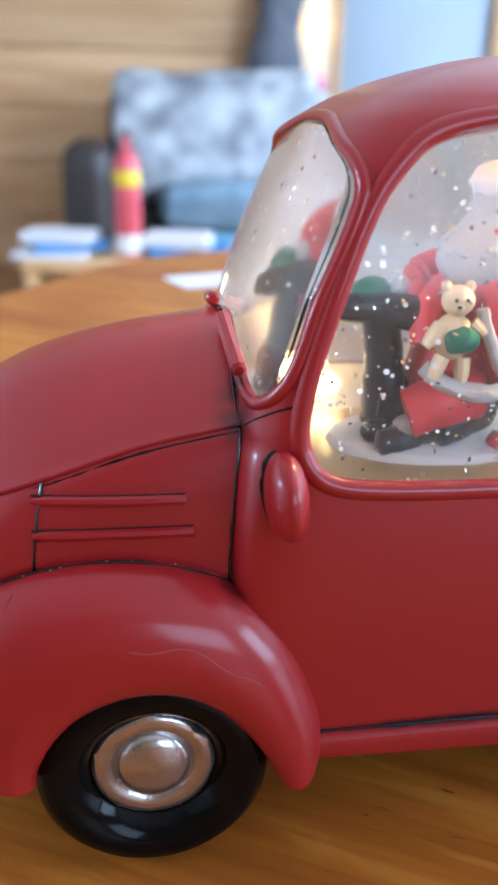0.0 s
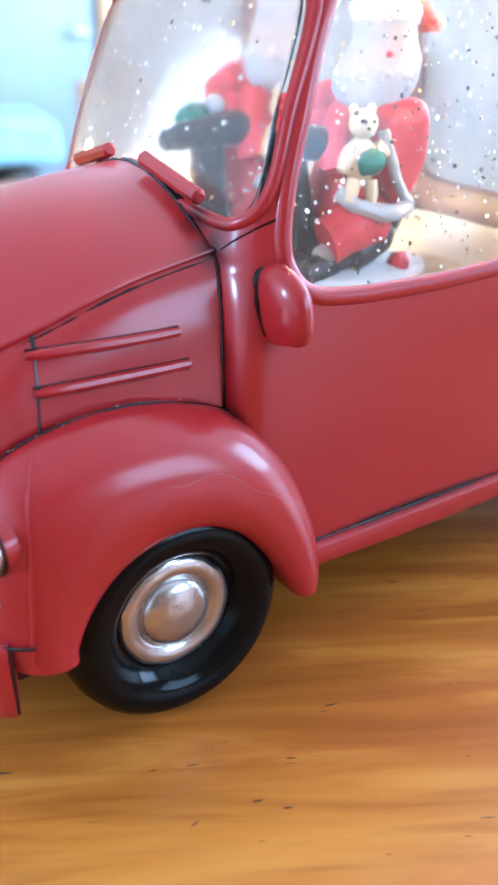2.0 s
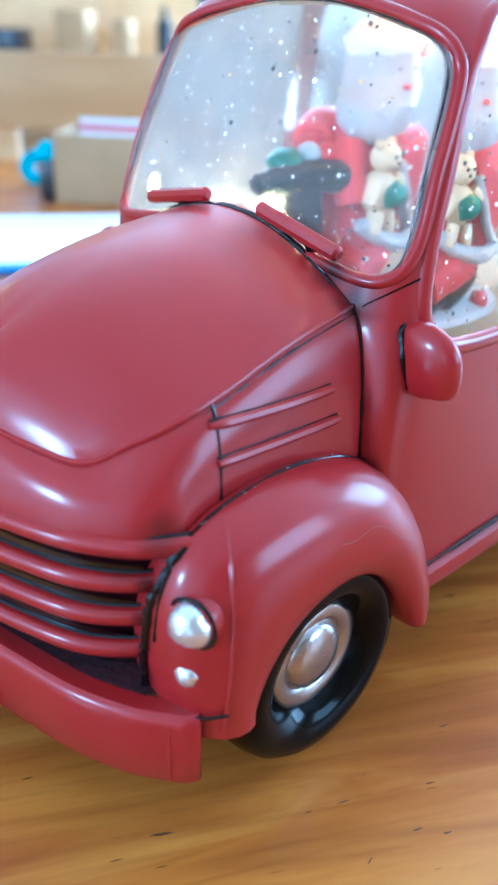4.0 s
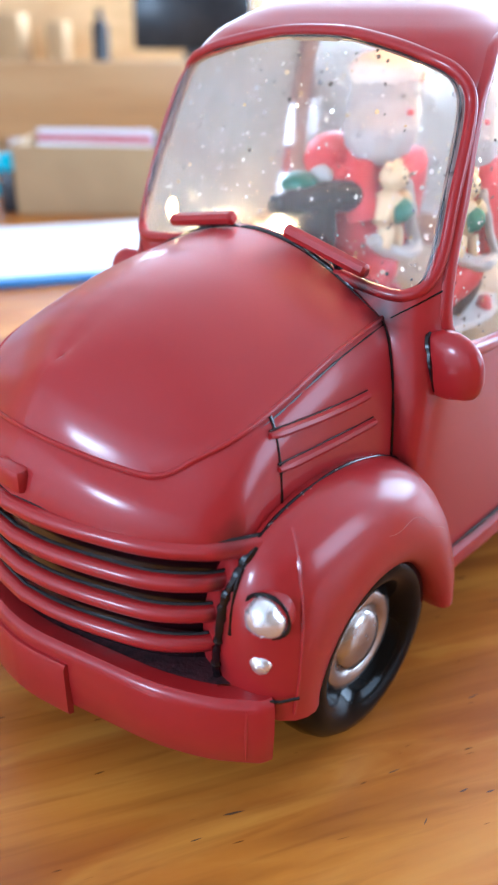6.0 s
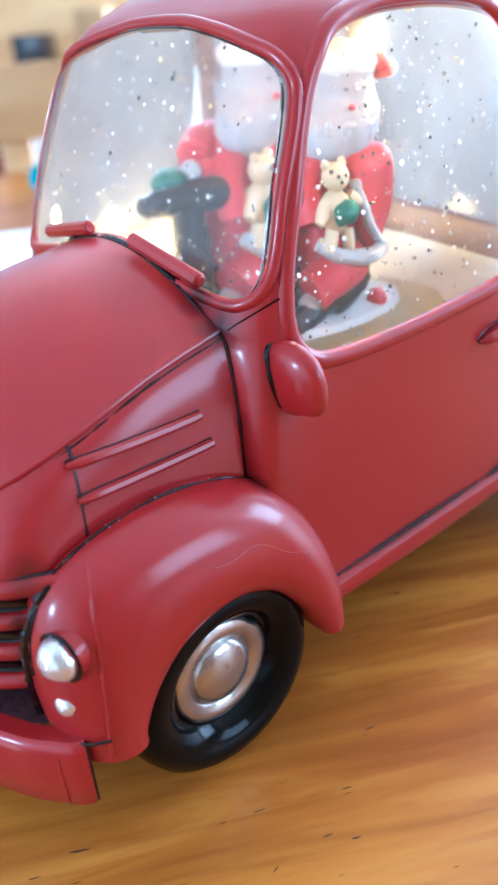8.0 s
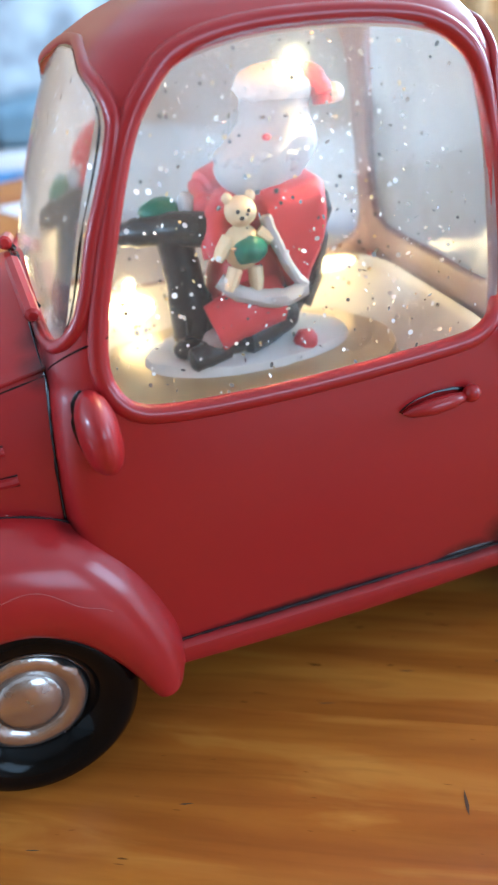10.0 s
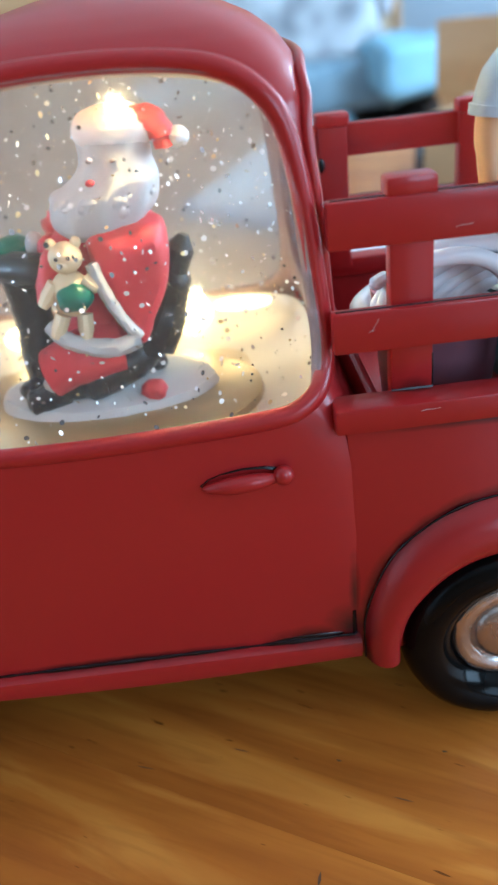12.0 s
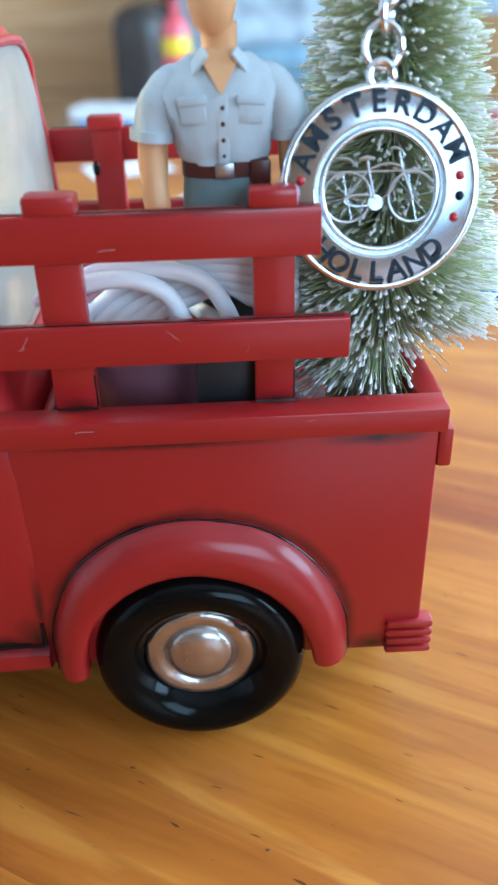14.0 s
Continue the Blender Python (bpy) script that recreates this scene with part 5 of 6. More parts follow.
# bottle brush tree
def brush_tree():
    tree = hold("bottle_brush_tree", (178, 30, 61), "small frosted green bottle brush tree standing in the load bed", "tree")
    part("trunk", tube([(178, 30, 61), (178, 30, 120), (178, 30, 190)], [1.5, 1.2, 0.6], 8), steel, tree, "twisted wire stem")
    part("base", move(lathe([(0.1, 61), (7, 61), (7, 65), (5.5, 66.5), (0.1, 66.5)], 24, "z"), Matrix.Translation((174, 30, 0))), bristle_green, tree)
    rng = random.Random(3)
    verts, faces, mi = [], [], []
    tv, tf = [], []

    def needle(p, q, r, m):
        d = (q - p).normalized()
        u = d.orthogonal().normalized() * r
        w = d.cross(u)
        i = len(verts)
        for c, s in ((p, 1.0), (q, 0.55)):
            verts.extend([c + u * s, c + (-u * 0.5 + w * 0.87) * s, c + (-u * 0.5 - w * 0.87) * s])
        faces.extend([(i, i + 1, i + 4, i + 3), (i + 1, i + 2, i + 5, i + 4), (i + 2, i, i + 3, i + 5), (i + 3, i + 4, i + 5)])
        mi.extend([m] * 4)

    for k in range(15000):
        z = 74 + 108 * rng.random() ** 1.15
        grow = 23.5 * (1 - ((z - 76) / 125) ** 1.4 if z > 76 else 1) * (0.55 if z < 78 else 1)
        a = rng.uniform(0, math.tau)
        length = grow * rng.uniform(0.72, 1.06)
        droop = rng.uniform(-0.30, 0.20) + (-0.25 if z < 82 else 0)
        if math.cos(a) > 0.25 and z < 86:
            z, droop = z + 9, max(droop, -0.16)
        p = Vector((178, 30, z))
        d = Vector((math.cos(a), math.sin(a), droop)).normalized()
        q = p + d * length
        if q.z < 66:
            continue
        needle(p + d * 2, q, rng.uniform(0.10, 0.17), 0 if rng.random() < 0.66 else 1)
        if rng.random() < 0.32 or z < 92 and rng.random() < 0.5:
            r = rng.uniform(0.20, 0.48)
            i = len(tv)
            c = q - d * 0.2
            tv.extend([c + d * r * 1.2, c - d * r * 8.0] + [c + v * r for v in (Vector((0, 0, 1)), Vector((-d.y, d.x, 0)), Vector((0, 0, -1)), Vector((d.y, -d.x, 0)))])
            for j in range(4):
                b, e = i + 2 + j, i + 2 + (j + 1) % 4
                tf.extend([(i, b, e), (i + 1, e, b)])
    for nm, vs, fs, ms, lab in (("bristles", verts, faces, [bristle_green, bristle_pale], "fine green bristles"), ("frosting", tv, tf, [frost], "white frosted bristle tips")):
        me = bpy.data.meshes.new(nm)
        me.from_pydata([v * MM for v in vs], [], fs)
        for m in ms:
            me.materials.append(m)
        if nm == "bristles":
            me.polygons.foreach_set("material_index", mi)
        ob = under(new(nm, me), tree, lab)
        ob["kind"] = "stuff"


brush_tree()


# ---------------------------------------------------------------- key ring tag hung on the tree
def letters(word, size, depth):
    """Meshes of the letters of a word, each centred on its own middle at the base line."""
    out = []
    for ch in word:
        c = bpy.data.curves.new("letter", "FONT")
        c.body, c.size, c.extrude, c.align_x = ch, size, depth, "CENTER"
        c.offset = 0.10
        ob = bpy.data.objects.new("letter", c)
        scene.collection.objects.link(ob)
        me = bpy.data.meshes.new_from_object(ob.evaluated_get(bpy.context.evaluated_depsgraph_get()))
        bm = bmesh.new()
        bm.from_mesh(me)
        bpy.data.objects.remove(ob)
        bpy.data.meshes.remove(me)
        bpy.data.curves.remove(c)
        out.append(bm)
    return out


def key_tag():
    C = Vector((172.1, 9.4, 112.6))
    tilt = turned(0, 0, 0, *C) @ turned(-12, 0, 0) @ Matrix.Scale(1.045, 4)
    tag = hold("key_ring_tag", tuple(C), "round nickel key ring tag with a cut-out bicycle", "key ring")

    def put(name, bm, m, parent=tag, label="", angle=38):
        return part(name, move(bm, tilt), m, parent, label, angle=angle)

    # lettered ring, inner recess and rims; the tag faces -y
    band = lathe([(10.3, 1.0), (10.3, -0.85), (11.6, -0.75), (13.2, -0.55), (14.6, -0.25), (14.6, 1.0), (10.3, 1.0)], 72, cap=False)
    put("ring_band", band, vary(mat("brushed_nickel", (0.62, 0.67, 0.75), 0.2, metal=1.0), (0.30, 0.34, 0.42), 70, 0.9, rough=(0.12, 0.26)), label="grey blue nickel ring with dark raised letters")
    put("outer_rim", tube([(14.75 * math.cos(a), 0.1, 14.75 * math.sin(a)) for a in np.linspace(0, math.tau, 72, endpoint=False)], 0.75, 10, closed=True), chrome)
    for r, w in ((10.4, 0.5), (8.9, 0.42)):
        put("inner_rim", tube([(r * math.cos(a), -0.1, r * math.sin(a)) for a in np.linspace(0, math.tau, 64, endpoint=False)], w, 10, closed=True), chrome)
    put("recess_ring", lathe([(8.8, 0.9), (8.8, 0.35), (9.5, 0.3), (9.55, 0.0), (10.4, -0.05), (10.4, 0.9), (8.8, 0.9)], 64, cap=False), nickel_dark, label="stepped dull nickel recess")
    # words round the ring
    for word, mid, step, sign, base in (("AMSTERDAM", 92, -16.8, 1, 11.15), ("HOLLAND", 268, 14.6, -1, 13.9)):
        bm = bmesh.new()
        for i, lt in enumerate(letters(word, 4.5, 0.3)):
            a = radians(mid + step * (i - (len(word) - 1) / 2))
            spin = a - math.pi / 2 if sign > 0 else a + math.pi / 2
            place = Matrix.Translation((base * math.cos(a), -0.75, base * math.sin(a))) @ Matrix.Rotation(-spin, 4, "Y") @ Matrix.Rotation(math.pi / 2, 4, "X")
            merge(bm, move(lt, place))
        put("lettering", bm, enamel_blue, label="dark blue raised letters")
    for a, m in ((172, enamel_red), (8, enamel_red), (-6, enamel_blue), (-21, enamel_red)):
        put("enamel_dot", ball((12.4 * math.cos(radians(a)), -0.7, 12.4 * math.sin(radians(a))), 0.75, 0.5, 0.75, 12, 8), m)
    bike_nickel = vary(mat("satin_nickel", (0.58, 0.60, 0.63), 0.3, metal=1.0), (0.42, 0.44, 0.47), 300, 0.5)
    # bicycle: wheels with spokes, frame, saddle, handlebar, rack and chain case
    bike = hold("bicycle", tuple(C), "", "")
    for key in ("label", "category"):
        if key in bike:
            del bike[key]
    bike["label"] = "cut-out nickel bicycle"
    bike.parent = tag
    bike.matrix_parent_inverse = tag.matrix_basis.inverted()

    def bike_part(name, bm):
        ob = new(name, mesh_of(name, move(bm, tilt), bike_nickel))
        ob.parent = bike
        ob.matrix_parent_inverse = (tag.matrix_basis @ bike.matrix_parent_inverse @ bike.matrix_basis).inverted()

    wl_, wr_ = Vector((-5.0, 0, -1.0)), Vector((5.1, 0, -1.2))
    for c, nm in ((wl_, "rear_wheel"), (wr_, "front_wheel")):
        bm = tube([(c.x + 3.7 * math.cos(a), 0, c.z + 3.7 * math.sin(a)) for a in np.linspace(0, math.tau, 32, endpoint=False)], 0.22, 8, closed=True)
        for k in range(6):
            a = k * math.pi / 6 + 0.2
            merge(bm, tube([(c.x - 3.6 * math.cos(a), 0, c.z - 3.6 * math.sin(a)), (c.x + 3.6 * math.cos(a), 0, c.z + 3.6 * math.sin(a))], 0.06, 5))
        bike_part(nm, bm)
    crank, seat, head = Vector((-0.6, 0, -1.9)), Vector((-1.7, 0, 3.0)), Vector((3.4, 0, 3.2))
    bm = bmesh.new()
    for a, b, r in ((wl_, seat, 0.17), (crank, seat, 0.2), (wr_, head, 0.2), (head, Vector((3.0, 0, 5.4)), 0.2), (seat, Vector((-1.9, 0, 4.4)), 0.2)):
        merge(bm, tube([a, b], r, 8))
    merge(bm, tube(smooth_path([seat, (0.4, 0, 3.7), (2.2, 0, 3.7), head], 4), 0.2, 8))
    merge(bm, tube(smooth_path([crank, (1.4, 0, -0.6), (2.6, 0, 1.2), (3.5, 0, 2.5)], 4), 0.2, 8))
    merge(bm, tube([(-8.5, 0, 2.7), (8.5, 0, 2.7)], 0.16, 8))
    bike_part("frame", bm)
    bike_part("saddle", tube([(-3.2, 0, 4.5), (-2.0, 0, 4.75), (-0.8, 0, 4.6)], [0.25, 0.42, 0.25], 8))
    bike_part("handlebar", tube(smooth_path([(1.7, 0, 6.0), (2.9, 0, 5.9), (3.7, 0, 5.0), (3.2, 0, 4.4)], 4), 0.2, 8))
    bike_part("luggage_rack", tube([(-6.6, 0, 4.8), (-4.6, 0, 4.6), (-3.4, 0, 3.4)], 0.2, 8))
    case = []
    for a in np.linspace(0, math.tau, 28, endpoint=False):
        case.append((-2.9 + 2.5 * math.cos(a), 0, -1.5 + 0.85 * math.sin(a)))
    bm = tube(case, 0.22, 8, closed=True)
    merge(bm, lathe([(0.2, -0.2), (1.15, -0.2), (1.2, 0.0), (1.1, 0.22), (0.2, 0.2)], 20))
    for v in bm.verts:
        if abs(v.co.x) < 1.3 and abs(v.co.z) < 1.3 and v.co.x > -1.25:
            v.co += Vector((crank.x, 0, crank.z)) if math.hypot(v.co.x, v.co.z) < 1.25 else Vector((0, 0, 0))
    bike_part("chain_case", bm)
    # loop, rings and chain above
    loop = [(1.7 * math.cos(a), 0.1, 16.2 + 1.9 * math.sin(a)) for a in np.linspace(0, math.tau, 24, endpoint=False)]
    put("loop", tube(loop, 0.7, 8, closed=True), chrome)
    for k, (dx, z, rx, rz, turn) in enumerate(((0.3, 20.2, 2.7, 3.1, 0), (0.9, 24.6, 2.0, 2.8, 62), (1.0, 28.6, 2.0, 2.8, 0), (1.2, 32.6, 2.0, 2.8, 70), (1.4, 36.6, 2.0, 2.8, 5), (1.6, 40.6, 2.0, 2.8, 66))):
        link = tube([(rx * math.cos(a), 0, rz * math.sin(a)) for a in np.linspace(0, math.tau, 24, endpoint=False)], 0.6, 8, closed=True)
        move(link, turned(0, 0, turn, dx, 0.4 + k * 0.5, z))
        put("chain_link", link, chrome)


key_tag()


# ---------------------------------------------------------------- the table
def grain_to_world(g, n, z):
    return (g * math.cos(GRAIN) - n * math.sin(GRAIN), g * math.sin(GRAIN) + n * math.cos(GRAIN), z)


table = hold("pine_table", (300, 100, -750), "large varnished orange pine dining table with worn boards", "table")
G0, G1, N0, N1, RAD = -345.0, 1150.0, -560.0, 800.0, 260.0


def table_end(n):
    """Where the boards begin: a rounded corner at the far end."""
    d = n - (N1 - RAD)
    return G0 if d <= 0 else G0 + RAD - math.sqrt(max(0.0, RAD * RAD - d * d))


PLANK = 97.0
rng = random.Random(2)
n = N0
while n < N1 - 1:
    n2 = min(N1, n + PLANK)
    ring_top, steps = [], 8
    a, b = n + 0.02, n2 - 0.02
    left = [(table_end(a + (b - a) * k / steps), a + (b - a) * k / steps) for k in range(steps + 1)]
    outline = left + [(G1, b), (G1, a)]
    dz = 0.0
    bm = bmesh.new()
    cg, cn = (sum(p[i] for p in outline) / len(outline) for i in (0, 1))
    rows = []
    for z, inset in ((-28, 0.0), (dz, 0.0)):
        rows.append([bm.verts.new(grain_to_world(g + (inset if g < cg else -inset), q + (inset if q < cn else -inset), z)) for g, q in outline])
    for r1, r2 in zip(rows, rows[1:]):
        for i in range(len(outline)):
            j = (i + 1) % len(outline)
            bm.faces.new((r1[i], r1[j], r2[j], r2[i]))
    bm.faces.new(rows[-1])
    bm.faces.new(rows[0][::-1])
    part("plank", bm, table_wood, table, smooth=False)
    n = n2
for g, q in ((-270, 480), (1080, 720), (-270, -480), (1080, -480)):
    c = grain_to_world(g, q, 0)
    part("leg", box(c[0] - 35, c[0] + 35, c[1] - 35, c[1] + 35, -750, -28, 5), table_wood, table)
# dents and short scratches in the varnish
scratch_dark = mat("dark_scratch", (0.085, 0.036, 0.015), 0.5)
for x, y, length, a, wide in ((74.2, -38.0, 6.5, 66, 0.42), (84.6, -40.5, 5.5, 48, 0.34), (84.0, -39.2, 2.4, 60, 0.2), (93.2, -34.0, 3.2, 70, 0.36), (24.2, -17.0, 3.4, -20, 0.22), (-0.2, -28.0, 2.6, -24, 0.24), (3.2, -32.0, 2.4, -30, 0.24),
                               (-35.0, 2.0, 5.0, -34, 0.30), (-5.7, -15.2, 3.5, -25, 0.16), (80.8, -3.3, 4.5, -24, 0.16), (-43.9, 3.2, 3.0, -28, 0.16), (-11.5, -26.1, 2.2, 10, 0.16), (60.2, -4.7, 5.0, -22, 0.16), (123.0, -10.0, 1.6, -20, 0.3), (101.0, -9.0, 1.4, -30, 0.28),
                               (140.5, -15.8, 3.0, -20, 0.16), (30, -52, 4, -30, 0.16), (112, -20, 5, -26, 0.16), (150.0, -30.0, 1.2, 0, 0.3), (128.0, -40.0, 2.0, -26, 0.24)):
    bm = bmesh.new()
    bm.faces.new([bm.verts.new((x + u * math.cos(radians(a)) - w * math.sin(radians(a)), y + u * math.sin(radians(a)) + w * math.cos(radians(a)), 0.12)) for u, w in ((-length * 0.45, -0.2 * wide), (-length * 0.1, -wide), (length * 0.2, -0.5 * wide), (length * 0.45, 0.1 * wide), (length * 0.15, 0.8 * wide), (-length * 0.25, 0.6 * wide))])
    part("scratch", bm, scratch_dark, table, smooth=False)


# ---------------------------------------------------------------- the room
FLOOR, CEIL = -750, 1650
X0, X1, Y0, Y1 = -2300, 3000, -2000, 5045
floor = thing("floor", box(X0 - 100, X1 + 100, Y0 - 100, Y1 + 1500, FLOOR - 100, FLOOR), floor_wood, "dark brown wooden floor", "floor", kind="structure", smooth=False)
thing("ceiling", box(X0 - 100, X1 + 100, Y0 - 100, Y1 + 1500, CEIL, CEIL + 60), white_paint, "white painted ceiling", "ceiling", kind="structure", smooth=False)


def holed_wall(name, along, at, depth, u0, u1, hole, m, label):
    """A wall with one opening; along 'x' or 'y'."""
    a, b, lo, hi = hole
    bm = bmesh.new()
    for p, q, z0, z1 in ((u0, a, FLOOR, CEIL), (b, u1, FLOOR, CEIL), (a, b, FLOOR, lo), (a, b, hi, CEIL)):
        if z1 - z0 < 1 or q - p < 1:
            continue
        if along == "x":
            box(p, q, at, at + depth, z0, z1, bm=bm)
        else:
            box(at, at + depth, p, q, z0, z1, bm=bm)
    return thing(name, bm, m, label, "wall", kind="structure", smooth=False)


holed_wall("wall_south", "x", Y0 - 100, 100, X0, X1, (450, 1550, 320, 1120), floor_wood, "dark brown boarded wall with a window")
holed_wall("wall_east_near", "y", X1, 100, Y0, 160, (-1500, -300, 180, 1320), white_paint, "white painted wall with a window")
holed_wall("wall_east", "y", X1, 100, 160, 2650, (280, 2520, 180, 1560), white_paint, "white painted wall with a window")
# this opening is made up for the far fill lamp
holed_wall("wall_east_far", "y", X1, 100, 2650, Y1, (2780, 4420, 180, 1320), white_paint, "white painted wall with a window")
holed_wall("wall_west", "y", X0 - 100, 100, Y0 - 100, Y1 + 100, (-300, 900, 180, 1320), white_paint, "white painted wall with a window")
# the fourth frame is made up to go round the far fill lamp
for nm, along, at, u0, u1 in (("window_1", "x", Y0 - 60, 450, 1550), ("window_2", "y", X1 + 60, 280, 2520), ("window_3", "y", X0 - 60, -300, 900), ("window_for_fill", "y", X1 + 60, 2780, 4420), ("window_5", "y", X1 + 60, -1500, -300)):
    win = hold(nm, (0, 0, 0), "white framed window letting in daylight", "window", kind="structure")
    for a, b, lo, hi in ((u0, u1, 180, 225), (u0, u1, 1275, 1320), (u0, u0 + 45, 225, 1275), (u1 - 45, u1, 225, 1275), ((u0 + u1) / 2 - 25, (u0 + u1) / 2 + 25, 225, 1275)):
        lo, hi = lo, (hi + 240 if nm == "window_2" and hi > 1000 else hi)
        if nm == "window_2" and lo == 1275:
            lo += 240
        if nm == "window_1":
            lo, hi = (v + 140 if v < 300 else v - 200 for v in (lo, hi))
        part("window_frame", box(a, b, at - 20, at + 20, lo, hi, 4) if along == "x" else box(at - 20, at + 20, a, b, lo, hi, 4), window_frame_paint, win)

# the far end of the room is built from the chair's corner and set back as a whole
FAR_EYE, FAR_SCALE = Vector((30, -190, 130)), 1.5
stage.append(Matrix.Translation(FAR_EYE) @ Matrix.Scale(FAR_SCALE, 4) @ Matrix.Translation(-FAR_EYE))
GROUND, TOP, FX0, FX1, FY1 = (FLOOR - 130) / FAR_SCALE + 130, (CEIL - 130) / FAR_SCALE + 130, -1510, 2010, 3300
def soft(x0, x1, y0, y1, z0, z1, r, wobble=8.0):
    bm = box(x0, x1, y0, y1, z0, z1, r, 4)
    bmesh.ops.subdivide_edges(bm, edges=[e for e in bm.edges if e.calc_length() > 60], cuts=6, use_grid_fill=True)
    for v in bm.verts:
        v.co += Vector((noise.noise(v.co * 0.006), noise.noise(v.co * 0.006 + Vector((3, 1, 0))), noise.noise(v.co * 0.006 + Vector((0, 5, 2))))) * wobble
    return bm


# north wall of wide pine boards with a doorway and a pale door
north = thing("wall_north", box(FX0, 840, FY1 + 22, FY1 + 100, GROUND, TOP), wall_wood, "wall of wide horizontal pine boards", "wall", kind="structure", smooth=False)
for k in range(8):
    z = GROUND + k * 205
    b = box(FX0, 660, FY1, FY1 + 22, z + 2, min(TOP, z + 203), 4)
    part("wall_board", b, wall_wood, north, smooth=False)
    b = box(1590, FX1, FY1, FY1 + 22, z + 2, min(TOP, z + 203), 4)
    part("wall_board", b, wall_wood, north, smooth=False)
thing("wall_north_east", box(1540, FX1, FY1 + 22, FY1 + 100, GROUND, TOP), wall_wood, "wall of wide horizontal pine boards", "wall", kind="structure", smooth=False)
door = hold("door_1", (1260, FY1 + 40, GROUND), "pale grey blue panel door in a wooden frame", "door", kind="structure")
part("door_leaf", box(880, 1500, FY1 + 30, FY1 + 70, GROUND, TOP - 200, 4), door_paint, door)
frame_wood = vary(mat("light_door_frame", (0.52, 0.34, 0.18), 0.5), (0.44, 0.27, 0.13), 8, 0.6)
for a, b in ((660, 690), (850, 880), (1500, 1590)):
    part("door_frame", box(a, b, FY1 - 12, FY1 + 40, GROUND, TOP - 150, 6), frame_wood, door)
part("door_frame", box(660, 1590, FY1 - 12, FY1 + 40, TOP - 192, TOP - 130, 6), wall_wood, door)
thing("wall_north_top", box(840, 1540, FY1 + 22, FY1 + 100, TOP - 200, TOP), wall_wood, "pine boards over the door", "wall", kind="structure", smooth=False)
# a lit closet shows through the gap beside the open door
thing("wall_closet", box(691, 849, FY1 + 8, FY1 + 20, GROUND, TOP - 195), vary(mat("warm_cream_paint", (0.80, 0.68, 0.50), 0.7), (0.70, 0.57, 0.40), 8, 0.6), "warm cream closet wall behind the doorway", "wall", kind="structure", smooth=False)
closet_lamp = thing("closet_lamp", ball((770, FY1 - 30, 470), 26, 26, 26, 16, 10), bulb_glow, "small glowing round lamp in the closet doorway", "lamp")
thing("laundry_bag", soft(705, 842, FY1 - 60, FY1 + 5, 20, 230, 30, 18.0), vary(mat("pale_laundry", (0.62, 0.66, 0.74), 0.85), (0.50, 0.52, 0.60), 9, 0.7), "pale grey blue laundry hanging in the doorway", "laundry")
thing("folded_cloth", soft(700, 830, FY1 - 62, FY1 + 3, 236, 290, 22, 10.0), vary(mat("pink_cloth", (0.72, 0.34, 0.42), 0.85), (0.62, 0.26, 0.34), 9, 0.7), "pink cloth lying on the hanging laundry", "cloth")
handle = part("door_handle", tube([(1440, FY1 + 30, 230), (1440, FY1 - 20, 230), (1370, FY1 - 25, 235)], 14, 8), steel, door)


# armchair with a patterned throw
chair = hold("armchair", (330, 2850, GROUND), "dark leather armchair under a grey patterned throw", "armchair")
part("seat", soft(-60, 760, 2450, 3100, -420, -300, 60), leather, chair)
part("backrest", move(soft(-40, 740, -110, 110, -320, 320, 80), turned(-10, 0, 0, 0, 2990, -90)), leather, chair)
for x in (-170, 740):
    part("arm", soft(x, x + 150, 2400, 3120, GROUND + 8, -165 if x > 0 else 60, 60), leather, chair)
throw = thing("throw_blanket", move(soft(-10, 700, -60, 60, -130, 290, 50, 30.0), turned(-11, -3, 0, 0, 2850, -20)), cloth_grey, "white and grey patterned throw over the chair back", "blanket")
thing("folded_cloth", soft(160, 560, 2540, 2800, -300, -210, 35, 22.0), cloth_blue, "pale blue folded cloth on the armchair", "cloth")
thing("draped_cloth", soft(120, 720, 2520, 2790, -212, -70, 40, 26.0), cloth_slate, "slate blue cloth heaped on the armchair seat", "cloth")
thing("folded_cloth", soft(610, 950, 2380, 2860, -168, -20, 40, 24.0), cloth_blue, "pale blue folded cloth over the chair arm", "cloth")

# dark coat hanging on the wall beside the door
thing("hanging_coat", move(soft(-90, 90, -60, 60, -260, 300, 55, 40.0), turned(0, 4, 0, 600, 3200, 320)), vary(mat("dark_coat", (0.06, 0.07, 0.09), 0.8), (0.16, 0.17, 0.20), 8, 0.9), "dark grey coat hanging on the boarded wall", "coat")

# low side table with papers and a red extinguisher
side = hold("side_table", (30, 2250, GROUND), "low wooden side table with papers on it", "side table")
part("tabletop", box(-270, 330, 2060, 2420, -262, -236, 6), chair_wood, side)
for x in (-240, 300):
    for y in (2090, 2390):
        part("leg", box(x - 20, x + 20, y - 20, y + 20, GROUND, -262, 4), chair_wood, side)

